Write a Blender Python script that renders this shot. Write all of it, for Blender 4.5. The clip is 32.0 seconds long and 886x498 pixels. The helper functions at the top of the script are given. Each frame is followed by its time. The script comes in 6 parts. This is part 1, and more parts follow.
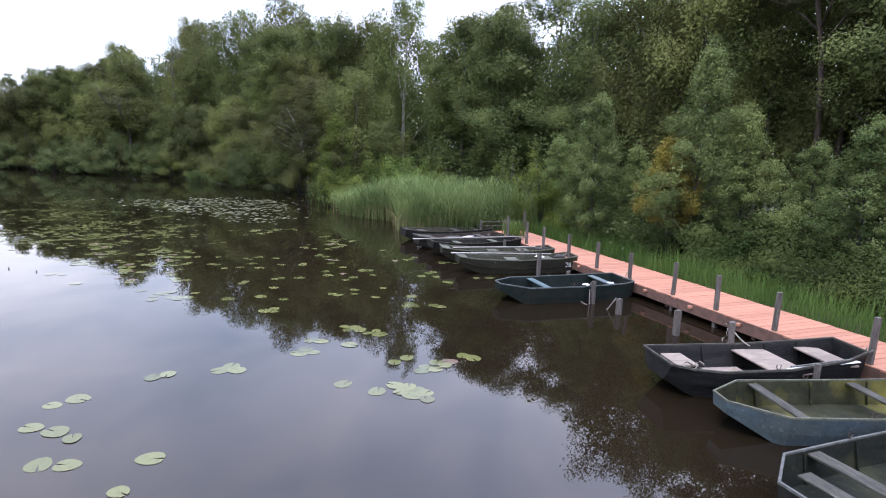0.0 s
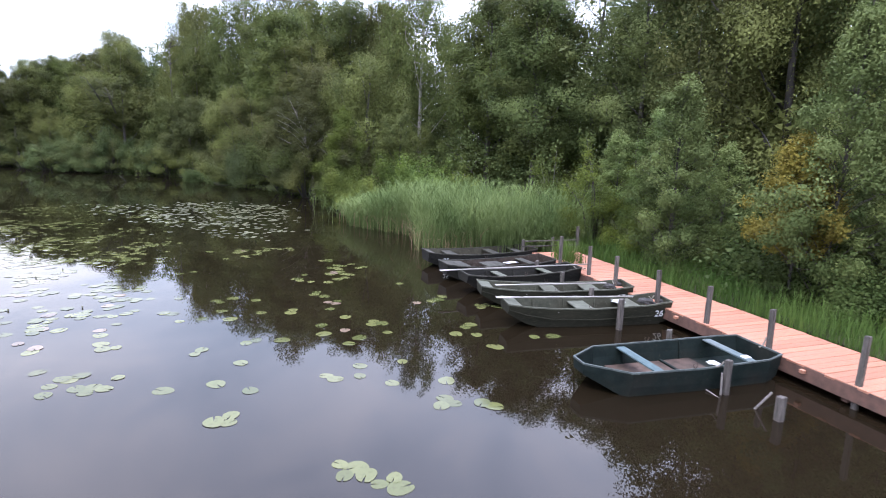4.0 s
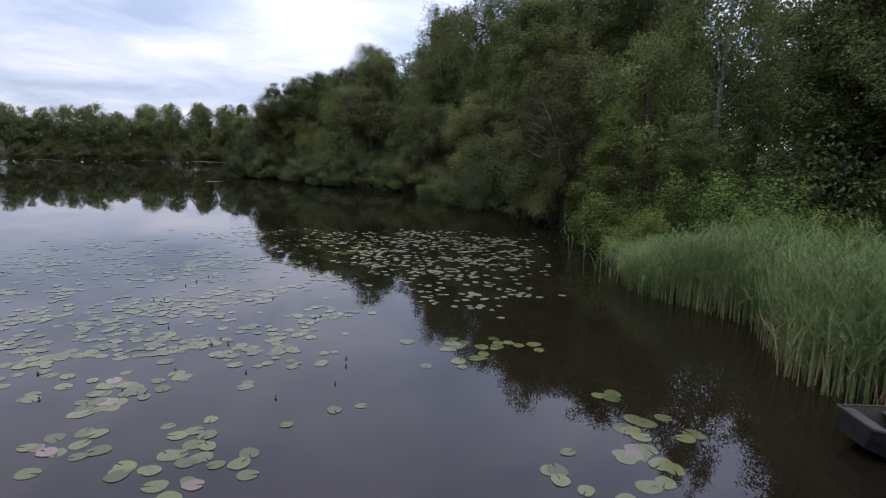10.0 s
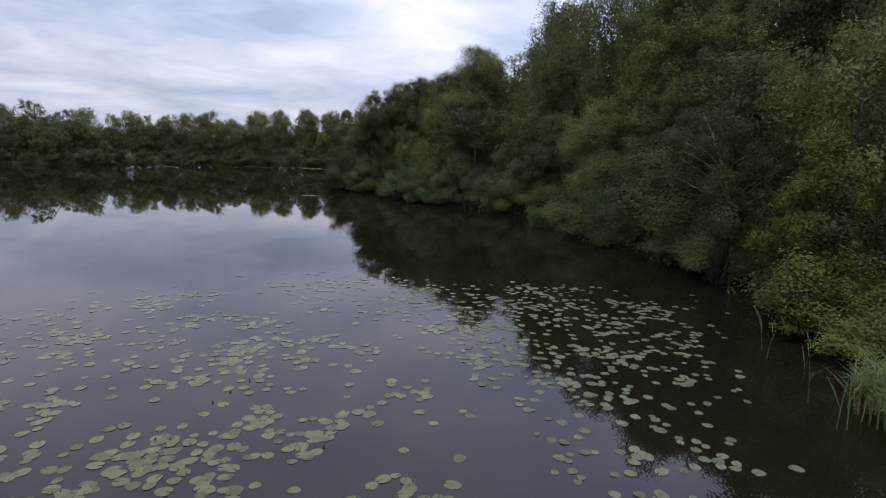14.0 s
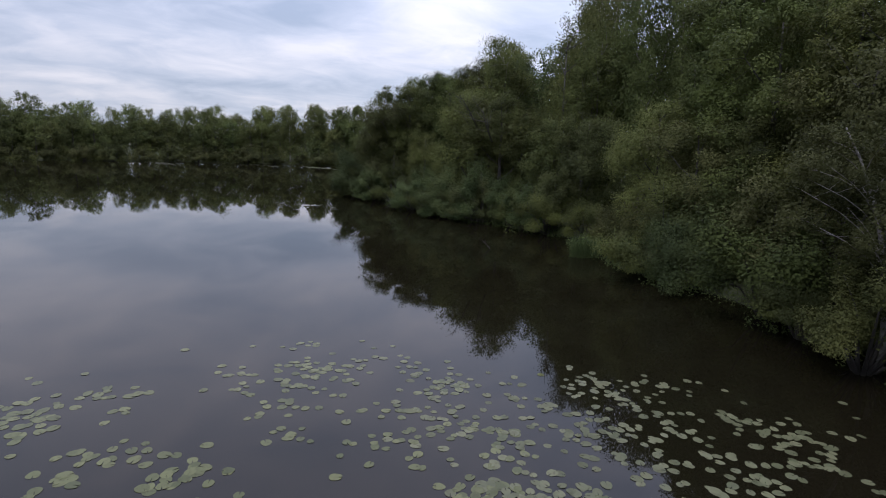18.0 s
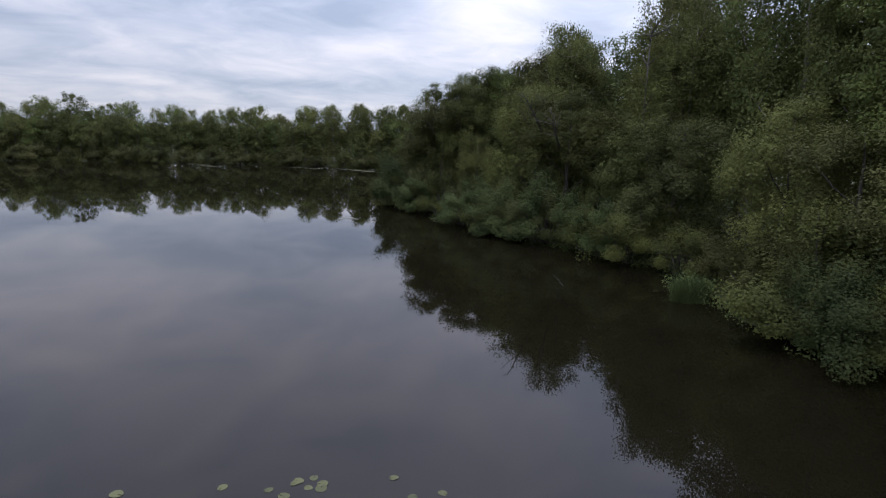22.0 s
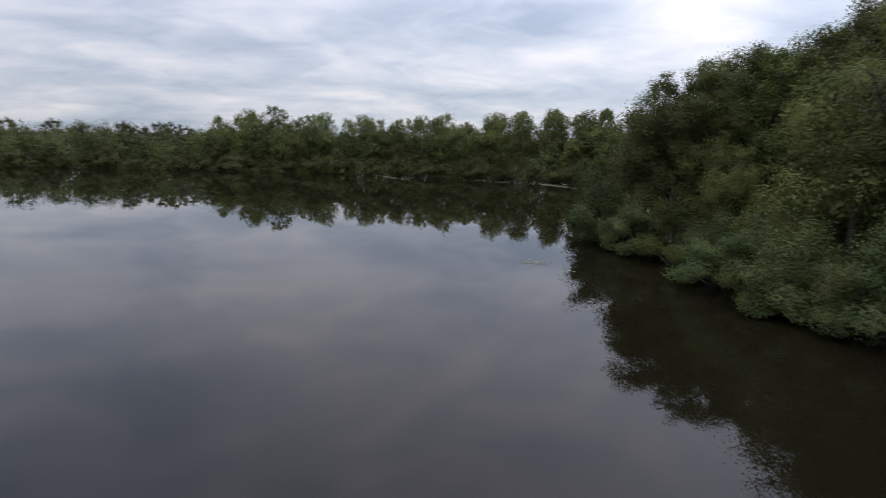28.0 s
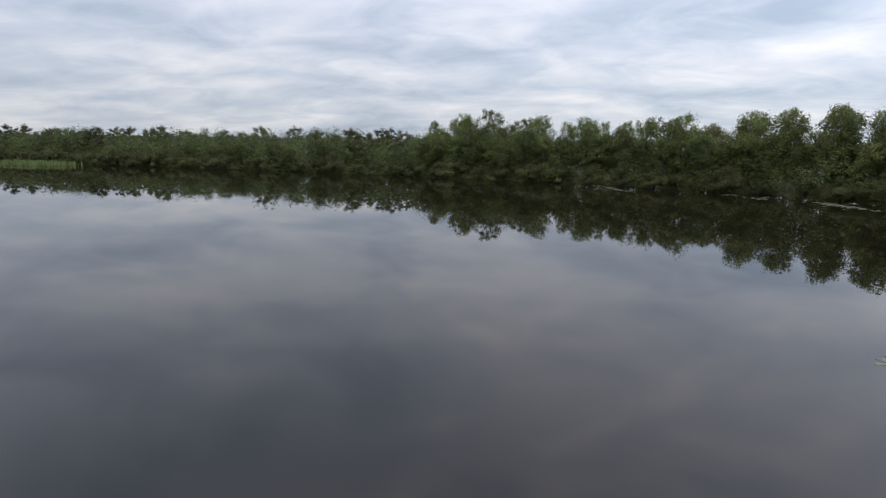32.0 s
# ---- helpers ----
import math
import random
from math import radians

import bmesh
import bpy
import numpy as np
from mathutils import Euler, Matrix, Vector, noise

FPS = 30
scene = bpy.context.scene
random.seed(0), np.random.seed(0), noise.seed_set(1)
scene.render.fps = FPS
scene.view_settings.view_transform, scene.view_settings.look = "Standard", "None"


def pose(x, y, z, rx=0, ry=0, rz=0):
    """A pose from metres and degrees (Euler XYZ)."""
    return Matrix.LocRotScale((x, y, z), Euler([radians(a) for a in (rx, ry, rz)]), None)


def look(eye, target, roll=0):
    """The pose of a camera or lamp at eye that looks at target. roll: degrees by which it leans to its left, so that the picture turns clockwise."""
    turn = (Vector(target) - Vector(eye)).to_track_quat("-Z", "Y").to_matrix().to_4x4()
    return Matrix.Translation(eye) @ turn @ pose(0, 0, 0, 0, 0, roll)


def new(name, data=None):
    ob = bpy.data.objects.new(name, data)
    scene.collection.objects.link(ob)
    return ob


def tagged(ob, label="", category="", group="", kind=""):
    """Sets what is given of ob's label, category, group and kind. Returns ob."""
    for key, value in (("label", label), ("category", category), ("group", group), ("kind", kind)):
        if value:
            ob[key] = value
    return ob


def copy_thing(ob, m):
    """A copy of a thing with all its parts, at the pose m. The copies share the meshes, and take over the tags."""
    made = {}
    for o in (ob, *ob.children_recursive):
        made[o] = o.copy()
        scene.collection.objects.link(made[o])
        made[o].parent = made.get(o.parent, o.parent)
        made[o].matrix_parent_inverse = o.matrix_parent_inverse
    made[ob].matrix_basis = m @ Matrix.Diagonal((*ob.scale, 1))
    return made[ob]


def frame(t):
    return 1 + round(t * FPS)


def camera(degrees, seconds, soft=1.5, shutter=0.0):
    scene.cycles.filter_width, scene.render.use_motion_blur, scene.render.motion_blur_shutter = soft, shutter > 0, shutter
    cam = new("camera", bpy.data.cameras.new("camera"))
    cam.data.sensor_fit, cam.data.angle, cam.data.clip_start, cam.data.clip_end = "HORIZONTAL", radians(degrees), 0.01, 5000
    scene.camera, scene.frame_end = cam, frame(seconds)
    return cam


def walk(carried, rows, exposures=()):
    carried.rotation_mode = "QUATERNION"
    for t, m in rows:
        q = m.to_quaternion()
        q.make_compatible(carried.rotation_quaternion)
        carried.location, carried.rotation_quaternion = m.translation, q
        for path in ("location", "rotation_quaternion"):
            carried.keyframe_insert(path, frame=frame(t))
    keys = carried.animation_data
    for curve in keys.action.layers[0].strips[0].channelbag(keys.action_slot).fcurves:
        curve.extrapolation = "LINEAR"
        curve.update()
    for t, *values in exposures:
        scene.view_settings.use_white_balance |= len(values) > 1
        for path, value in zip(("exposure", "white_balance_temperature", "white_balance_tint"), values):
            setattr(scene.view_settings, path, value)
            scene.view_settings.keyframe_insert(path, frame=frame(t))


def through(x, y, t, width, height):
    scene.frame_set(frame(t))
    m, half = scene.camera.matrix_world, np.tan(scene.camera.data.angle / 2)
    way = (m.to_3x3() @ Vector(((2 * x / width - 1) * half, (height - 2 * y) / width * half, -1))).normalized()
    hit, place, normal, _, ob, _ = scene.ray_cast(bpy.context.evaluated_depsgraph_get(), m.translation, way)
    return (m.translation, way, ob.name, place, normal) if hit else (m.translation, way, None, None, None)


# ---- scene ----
cam = camera(75.9, 32.0, 1.0, 0.4)
# seconds, place in metres, then yaw to the left of +y, pitch and roll in degrees
PATH = [
    (0.0, 4.759, 4.316, 3.000, 17.536, -10.057, 2.029),
    (0.5, 4.591, 4.731, 3.032, 17.462, -10.221, 1.817),
    (1.0, 4.414, 5.190, 3.045, 17.452, -10.153, 2.023),
    (1.5, 4.239, 5.654, 3.053, 17.422, -10.158, 2.090),
    (2.0, 4.050, 6.110, 3.054, 17.441, -10.106, 2.227),
    (2.5, 3.834, 6.571, 3.056, 17.622, -10.104, 2.127),
    (4.5, 2.704, 8.541, 3.196, 19.971, -11.134, 1.778),
    (5.0, 2.403, 9.050, 3.202, 21.753, -11.289, 1.723),
    (5.5, 2.092, 9.571, 3.198, 23.811, -11.362, 1.715),
    (6.0, 1.767, 10.113, 3.195, 26.024, -11.439, 1.653),
    (6.5, 1.421, 10.667, 3.193, 28.212, -11.442, 1.629),
    (7.0, 1.057, 11.212, 3.185, 30.394, -11.373, 1.670),
    (7.5, 0.684, 11.735, 3.167, 32.600, -11.315, 1.532),
    (8.0, 0.307, 12.234, 3.144, 34.855, -11.028, 1.490),
    (8.5, -0.083, 12.719, 3.124, 36.967, -10.683, 1.445),
    (9.0, -0.500, 13.197, 3.120, 38.943, -10.471, 1.335),
    (9.5, -0.945, 13.665, 3.138, 40.828, -10.426, 1.299),
    (10.0, -1.401, 14.117, 3.182, 42.643, -10.458, 1.223),
    (10.5, -1.847, 14.545, 3.252, 44.438, -10.539, 1.110),
    (11.0, -2.276, 14.942, 3.341, 46.143, -10.599, 1.021),
    (11.5, -2.701, 15.309, 3.442, 47.681, -10.596, 1.006),
    (12.0, -3.135, 15.655, 3.549, 49.136, -10.602, 1.061),
    (12.5, -3.584, 15.991, 3.662, 50.430, -10.591, 1.055),
    (13.0, -4.052, 16.328, 3.782, 51.486, -10.612, 1.045),
    (13.5, -4.543, 16.679, 3.906, 52.295, -10.651, 1.009),
    (14.0, -5.072, 17.064, 4.021, 52.870, -10.675, 0.987),
    (14.5, -5.649, 17.477, 4.123, 53.270, -10.683, 1.148),
    (16.5, -8.425, 19.221, 4.438, 53.334, -10.980, 1.707),
    (17.0, -8.802, 19.471, 4.504, 53.372, -11.040, 1.729),
    (17.5, -9.087, 19.666, 4.566, 53.698, -11.186, 1.717),
    (18.0, -9.419, 19.876, 4.620, 54.115, -11.227, 1.655),
    (18.5, -9.836, 20.122, 4.663, 54.187, -11.256, 1.603),
    (19.0, -10.303, 20.392, 4.697, 54.112, -11.330, 1.628),
    (19.5, -10.799, 20.681, 4.725, 54.085, -11.442, 1.702),
    (20.0, -11.317, 20.985, 4.752, 54.301, -11.464, 1.757),
    (20.5, -11.861, 21.299, 4.782, 55.085, -11.381, 1.753),
    (21.0, -12.441, 21.621, 4.816, 56.312, -11.363, 1.720),
    (21.5, -13.072, 21.960, 4.853, 57.576, -11.433, 1.614),
    (22.0, -13.764, 22.312, 4.892, 58.717, -11.482, 1.567),
    (22.5, -14.513, 22.646, 4.938, 59.643, -11.526, 1.557),
    (23.0, -15.294, 22.918, 5.001, 60.374, -11.626, 1.547),
    (23.5, -16.077, 23.110, 5.081, 61.025, -11.730, 1.572),
    (24.0, -16.833, 23.282, 5.154, 61.458, -11.804, 1.593),
    (24.5, -17.546, 23.512, 5.186, 61.496, -11.834, 1.607),
    (26.5, -20.148, 25.001, 4.926, 64.242, -11.390, 1.582),
    (27.0, -21.074, 25.344, 4.898, 67.335, -11.268, 1.482),
    (27.5, -21.981, 25.627, 4.898, 71.832, -11.172, 1.311),
    (28.0, -22.750, 25.730, 4.927, 77.527, -11.070, 1.029),
    (28.5, -23.488, 25.644, 4.960, 83.650, -10.964, 0.671),
    (29.0, -24.287, 25.439, 4.988, 89.250, -10.894, 0.471),
    (29.5, -25.150, 25.247, 5.017, 93.229, -10.881, 0.354),
    (30.0, -26.038, 25.204, 5.055, 95.404, -11.025, 0.373),
    (30.5, -26.938, 25.338, 5.096, 96.493, -11.244, 0.520),
    (31.0, -27.888, 25.530, 5.120, 97.349, -11.276, 0.579),
    (31.5, -28.940, 25.616, 5.105, 98.066, -11.128, 0.586),
    (32.0, -30.112, 25.503, 5.043, 98.538, -10.975, 0.680),
]


def carried_pose(x, y, z, yaw, pitch, roll):
    a, b = radians(yaw), radians(pitch)
    ahead = Vector((-math.sin(a) * math.cos(b), math.cos(a) * math.cos(b), math.sin(b)))
    eye = Vector((x, y, z))
    return look(eye, eye + ahead, roll)


EXPOSURES = [(0.0, 1.34, 6080, 12), (1.0, 1.42, 6080, 12), (3.0, 1.56, 6060, 12), (5.0, 1.68, 6070, 12), (6.0, 1.37, 6030, 12), (7.0, 1.00, 6000, 11), (9.0, 0.38, 5960, 13), (11.0, 0.10, 6020, 14), (14.0, 0.0, 6090, 13), (20.0, 0.0, 6110, 13), (23.0, 0.0, 6210, 12), (28.0, 0.04, 6390, 9), (32.0, 0.12, 6420, 7)]
walk(cam, [(r[0], carried_pose(*r[1:])) for r in PATH], EXPOSURES)

# ---- world and light: an overcast evening sky with bands of cloud ----
world = bpy.data.worlds.new("sky")
scene.world = world
world.use_nodes = True
wn, wl = world.node_tree.nodes, world.node_tree.links
wn.clear()


def wnode(kind, **values):
    n = wn.new(kind)
    for key, value in values.items():
        n.inputs[key].default_value = value
    return n


w_out = wnode("ShaderNodeOutputWorld")
w_bg = wnode("ShaderNodeBackground", Strength=1.0)
w_sky = wnode("ShaderNodeTexSky")
w_sky.sky_type, w_sky.sun_disc = "NISHITA", False
w_sky.sun_elevation, w_sky.sun_rotation = radians(32), radians(140)
w_dim = wnode("ShaderNodeVectorMath")
w_dim.operation = "SCALE"
w_dim.inputs["Scale"].default_value = 0.06
wl.new(w_sky.outputs[0], w_dim.inputs[0])
w_co = wnode("ShaderNodeTexCoord")
w_sep = wnode("ShaderNodeSeparateXYZ")
wl.new(w_co.outputs["Generated"], w_sep.inputs[0])


def wmath(op, a, b=None):
    n = wn.new("ShaderNodeMath")
    n.operation = op
    for k, v in enumerate((a, b)):
        if v is None:
            continue
        if isinstance(v, (int, float)):
            n.inputs[k].default_value = v
        else:
            wl.new(v, n.inputs[k])
    return n.outputs[0]


w_up = wmath("ADD", wmath("ABSOLUTE", w_sep.outputs[2]), 0.20)
w_px, w_py = wmath("DIVIDE", w_sep.outputs[0], w_up), wmath("DIVIDE", w_sep.outputs[1], w_up)
w_com = wnode("ShaderNodeCombineXYZ")
wl.new(w_px, w_com.inputs[0])
wl.new(w_py, w_com.inputs[1])
w_map = wnode("ShaderNodeMapping")
w_map.inputs["Rotation"].default_value = (0, 0, radians(-8))
w_map.inputs["Scale"].default_value = (1.0, 0.75, 1.0)
wl.new(w_com.outputs[0], w_map.inputs[0])
w_big = wnode("ShaderNodeTexNoise", Scale=1.15, Detail=5.0, Roughness=0.48, Distortion=0.35)
w_fine = wnode("ShaderNodeTexNoise", Scale=3.4, Detail=6.0, Roughness=0.56, Distortion=0.6)
wl.new(w_map.outputs[0], w_big.inputs["Vector"])
wl.new(w_map.outputs[0], w_fine.inputs["Vector"])
w_sum = wmath("ADD", wmath("MULTIPLY", w_big.outputs[0], 0.66), wmath("MULTIPLY", w_fine.outputs[0], 0.34))
w_ramp = wnode("ShaderNodeValToRGB")
wl.new(w_sum, w_ramp.inputs[0])
ramp = w_ramp.color_ramp
ramp.elements[0].position, ramp.elements[0].color = 0.35, (0.47, 0.545, 0.665, 1)
ramp.elements[1].position, ramp.elements[1].color = 0.63, (0.98, 0.962, 1.0, 1)
mid = ramp.elements.new(0.48)
mid.color = (0.675, 0.725, 0.83, 1)
w_mix = wnode("ShaderNodeMix")
w_mix.data_type = "RGBA"
w_mix.inputs[0].default_value = 0.90
wl.new(w_dim.outputs[0], w_mix.inputs[6])
wl.new(w_ramp.outputs[0], w_mix.inputs[7])
w_lift = wnode("ShaderNodeVectorMath")
w_lift.operation = "SCALE"
wl.new(w_mix.outputs[2], w_lift.inputs[0])
# brighter overhead, and from the north-east round to the south-west a little darker
w_side = wmath("ADD", wmath("ADD", wmath("MULTIPLY", w_sep.outputs[1], 0.16), wmath("MULTIPLY", w_sep.outputs[0], wmath("ADD", wmath("MULTIPLY", wmath("MAXIMUM", w_sep.outputs[2], 0.0), 0.35), 0.12))), 1.0)
wl.new(wmath("MULTIPLY", wmath("ADD", wmath("MULTIPLY", wmath("MAXIMUM", w_sep.outputs[2], 0.0), 1.75), 0.90), w_side), w_lift.inputs["Scale"])
# a bluer sky overhead than near the horizon
w_hue = wnode("ShaderNodeCombineXYZ")
w_high = wmath("MAXIMUM", w_sep.outputs[2], 0.0)
wl.new(wmath("ADD", wmath("MULTIPLY", w_high, -0.06), 1.0), w_hue.inputs[0])
wl.new(wmath("ADD", wmath("MULTIPLY", w_high, -0.08), 1.0), w_hue.inputs[1])
wl.new(wmath("ADD", wmath("MULTIPLY", w_high, 0.13), 1.0), w_hue.inputs[2])
w_tone = wnode("ShaderNodeVectorMath")
w_tone.operation = "MULTIPLY"
wl.new(w_lift.outputs[0], w_tone.inputs[0])
wl.new(w_hue.outputs[0], w_tone.inputs[1])
wl.new(w_tone.outputs[0], w_bg.inputs[0])
wl.new(w_bg.outputs[0], w_out.inputs[0])

sun_data = bpy.data.lights.new("sun", "SUN")
sun_data.energy, sun_data.angle, sun_data.color = 1.0, radians(25), (1.0, 0.96, 0.9)
sun = new("sun", sun_data)
sun.matrix_world = look((0, 0, 60), (10, 22, 0))


# ---- materials ----
def shader(name, rough=0.6, metal=0.0, spec=0.4):
    m = bpy.data.materials.new(name)
    m.use_nodes = True
    b = m.node_tree.nodes["Principled BSDF"]
    b.inputs["Roughness"].default_value = rough
    b.inputs["Metallic"].default_value = metal
    b.inputs["Specular IOR Level"].default_value = spec
    return m, m.node_tree.nodes, m.node_tree.links, b


def surf(name, dark, light, scale=6.0, rough=0.6, metal=0.0, bump=0.3, stretch=(1, 1, 1), stain=None, stain_amount=0.5, vary=0.0, spec=0.4, wear=None):
    """A surface with grain, a coarser stain, relief and, with vary, a shift from piece to piece."""
    m, nodes, links, b = shader(name, rough, metal, spec)
    co = nodes.new("ShaderNodeTexCoord")
    mp = nodes.new("ShaderNodeMapping")
    mp.inputs["Scale"].default_value = stretch
    links.new(co.outputs["Object"], mp.inputs[0])
    info = nodes.new("ShaderNodeObjectInfo")
    shift = nodes.new("ShaderNodeVectorMath")
    shift.operation = "ADD"
    links.new(mp.outputs[0], shift.inputs[0])
    far = nodes.new("ShaderNodeMath")
    far.operation = "MULTIPLY"
    far.inputs[1].default_value = 37.0
    links.new(info.outputs["Random"], far.inputs[0])
    links.new(far.outputs[0], shift.inputs[1])
    fine = nodes.new("ShaderNodeTexNoise")
    fine.inputs["Scale"].default_value, fine.inputs["Detail"].default_value, fine.inputs["Roughness"].default_value = scale, 8.0, 0.62
    links.new(shift.outputs[0], fine.inputs["Vector"])
    ramp = nodes.new("ShaderNodeValToRGB")
    ramp.color_ramp.elements[0].position, ramp.color_ramp.elements[0].color = 0.32, (*dark, 1)
    ramp.color_ramp.elements[1].position, ramp.color_ramp.elements[1].color = 0.68, (*light, 1)
    links.new(fine.outputs[0], ramp.inputs[0])
    colour = ramp.outputs[0]
    if stain:
        big = nodes.new("ShaderNodeTexNoise")
        big.inputs["Scale"].default_value, big.inputs["Detail"].default_value = scale * 0.22, 5.0
        links.new(shift.outputs[0], big.inputs["Vector"])
        cut = nodes.new("ShaderNodeMapRange")
        cut.inputs[1].default_value, cut.inputs[2].default_value, cut.inputs[4].default_value = 0.48, 0.66, stain_amount
        links.new(big.outputs[0], cut.inputs[0])
        mix = nodes.new("ShaderNodeMix")
        mix.data_type = "RGBA"
        mix.inputs[7].default_value = (*stain, 1)
        links.new(cut.outputs[0], mix.inputs[0])
        links.new(colour, mix.inputs[6])
        colour = mix.outputs[2]
    if wear:
        scuff = nodes.new("ShaderNodeTexNoise")
        scuff.inputs["Scale"].default_value, scuff.inputs["Detail"].default_value, scuff.inputs["Distortion"].default_value = scale * 3.4, 9.0, 0.6
        links.new(shift.outputs[0], scuff.inputs["Vector"])
        bare = nodes.new("ShaderNodeMapRange")
        bare.inputs[1].default_value, bare.inputs[2].default_value, bare.inputs[4].default_value = 0.57, 0.72, 0.55
        links.new(scuff.outputs[0], bare.inputs[0])
        rub = nodes.new("ShaderNodeMix")
        rub.data_type = "RGBA"
        rub.inputs[7].default_value = (*wear, 1)
        links.new(bare.outputs[0], rub.inputs[0])
        links.new(colour, rub.inputs[6])
        colour = rub.outputs[2]
    if vary:
        hsv = nodes.new("ShaderNodeHueSaturation")
        span = nodes.new("ShaderNodeMapRange")
        span.inputs[3].default_value, span.inputs[4].default_value = 1 - vary, 1 + vary
        links.new(info.outputs["Random"], span.inputs[0])
        links.new(span.outputs[0], hsv.inputs["Value"])
        links.new(colour, hsv.inputs["Color"])
        colour = hsv.outputs[0]
    links.new(colour, b.inputs["Base Color"])
    if bump:
        bp = nodes.new("ShaderNodeBump")
        bp.inputs["Strength"].default_value, bp.inputs["Distance"].default_value = bump, 0.01
        links.new(fine.outputs[0], bp.inputs["Height"])
        links.new(bp.outputs[0], b.inputs["Normal"])
    return m


def foliage(name, dark, light, through=0.34, vary=0.28, hue=0.015, rough=0.65):
    """Leaves: each takes a tone of its own, each plant a shift of its own, and light comes through them."""
    m, nodes, links, b = shader(name, rough, 0, 0.10)
    geo, info = nodes.new("ShaderNodeNewGeometry"), nodes.new("ShaderNodeObjectInfo")
    ramp = nodes.new("ShaderNodeValToRGB")
    ramp.color_ramp.elements[0].color, ramp.color_ramp.elements[1].color = (*dark, 1), (*light, 1)
    co, patch = nodes.new("ShaderNodeTexCoord"), nodes.new("ShaderNodeTexNoise")
    patch.inputs["Scale"].default_value, patch.inputs["Detail"].default_value = 0.75, 3.0
    links.new(co.outputs["Object"], patch.inputs["Vector"])
    spot = nodes.new("ShaderNodeMapRange")
    spot.inputs[1].default_value, spot.inputs[2].default_value = 0.34, 0.66
    links.new(patch.outputs[0], spot.inputs[0])
    blend = nodes.new("ShaderNodeMix")
    blend.inputs[0].default_value = 0.80
    links.new(geo.outputs["Random Per Island"], blend.inputs[2])
    links.new(spot.outputs[0], blend.inputs[3])
    links.new(blend.outputs[0], ramp.inputs[0])
    hsv = nodes.new("ShaderNodeHueSaturation")
    value, tone = nodes.new("ShaderNodeMapRange"), nodes.new("ShaderNodeMapRange")
    value.inputs[3].default_value, value.inputs[4].default_value = 1 - vary, 1 + vary
    tone.inputs[3].default_value, tone.inputs[4].default_value = 0.5 - hue, 0.5 + hue
    mixer = nodes.new("ShaderNodeMath")
    mixer.operation = "FRACT"
    seven = nodes.new("ShaderNodeMath")
    seven.operation = "MULTIPLY"
    seven.inputs[1].default_value = 7.31
    links.new(info.outputs["Random"], seven.inputs[0])
    links.new(seven.outputs[0], mixer.inputs[0])
    links.new(info.outputs["Random"], value.inputs[0])
    links.new(mixer.outputs[0], tone.inputs[0])
    links.new(value.outputs[0], hsv.inputs["Value"])
    links.new(tone.outputs[0], hsv.inputs["Hue"])
    links.new(ramp.outputs[0], hsv.inputs["Color"])
    links.new(hsv.outputs[0], b.inputs["Base Color"])
    trans = nodes.new("ShaderNodeBsdfTranslucent")
    links.new(hsv.outputs[0], trans.inputs[0])
    mix = nodes.new("ShaderNodeMixShader")
    mix.inputs[0].default_value = through
    links.new(b.outputs[0], mix.inputs[1])
    links.new(trans.outputs[0], mix.inputs[2])
    links.new(mix.outputs[0], nodes["Material Output"].inputs[0])
    return m


def lily_material(name, dark, light, rough=0.05):
    """Pads under a film of water: a tone for each pad, blotches, and a wet gloss."""
    m, nodes, links, b = shader(name, rough, 0, 0.5)
    b.inputs["IOR"].default_value = 1.33
    geo, info, co = nodes.new("ShaderNodeNewGeometry"), nodes.new("ShaderNodeObjectInfo"), nodes.new("ShaderNodeTexCoord")
    add = nodes.new("ShaderNodeMath")
    add.operation = "ADD"
    links.new(geo.outputs["Random Per Island"], add.inputs[0])
    links.new(info.outputs["Random"], add.inputs[1])
    wrap = nodes.new("ShaderNodeMath")
    wrap.operation = "FRACT"
    links.new(add.outputs[0], wrap.inputs[0])
    ramp = nodes.new("ShaderNodeValToRGB")
    ramp.color_ramp.elements[0].color, ramp.color_ramp.elements[1].color = (*dark, 1), (*light, 1)
    links.new(wrap.outputs[0], ramp.inputs[0])
    blotch = nodes.new("ShaderNodeTexNoise")
    blotch.inputs["Scale"].default_value, blotch.inputs["Detail"].default_value = 14.0, 5.0
    links.new(co.outputs["Object"], blotch.inputs["Vector"])
    cut = nodes.new("ShaderNodeMapRange")
    cut.inputs[1].default_value, cut.inputs[2].default_value, cut.inputs[4].default_value = 0.52, 0.75, 0.6
    links.new(blotch.outputs[0], cut.inputs[0])
    mix = nodes.new("ShaderNodeMix")
    mix.data_type = "RGBA"
    mix.inputs[7].default_value = (dark[0] * 0.75, dark[1] * 0.6, dark[2] * 0.55, 1)
    links.new(cut.outputs[0], mix.inputs[0])
    links.new(ramp.outputs[0], mix.inputs[6])
    links.new(mix.outputs[2], b.inputs["Base Color"])
    return m


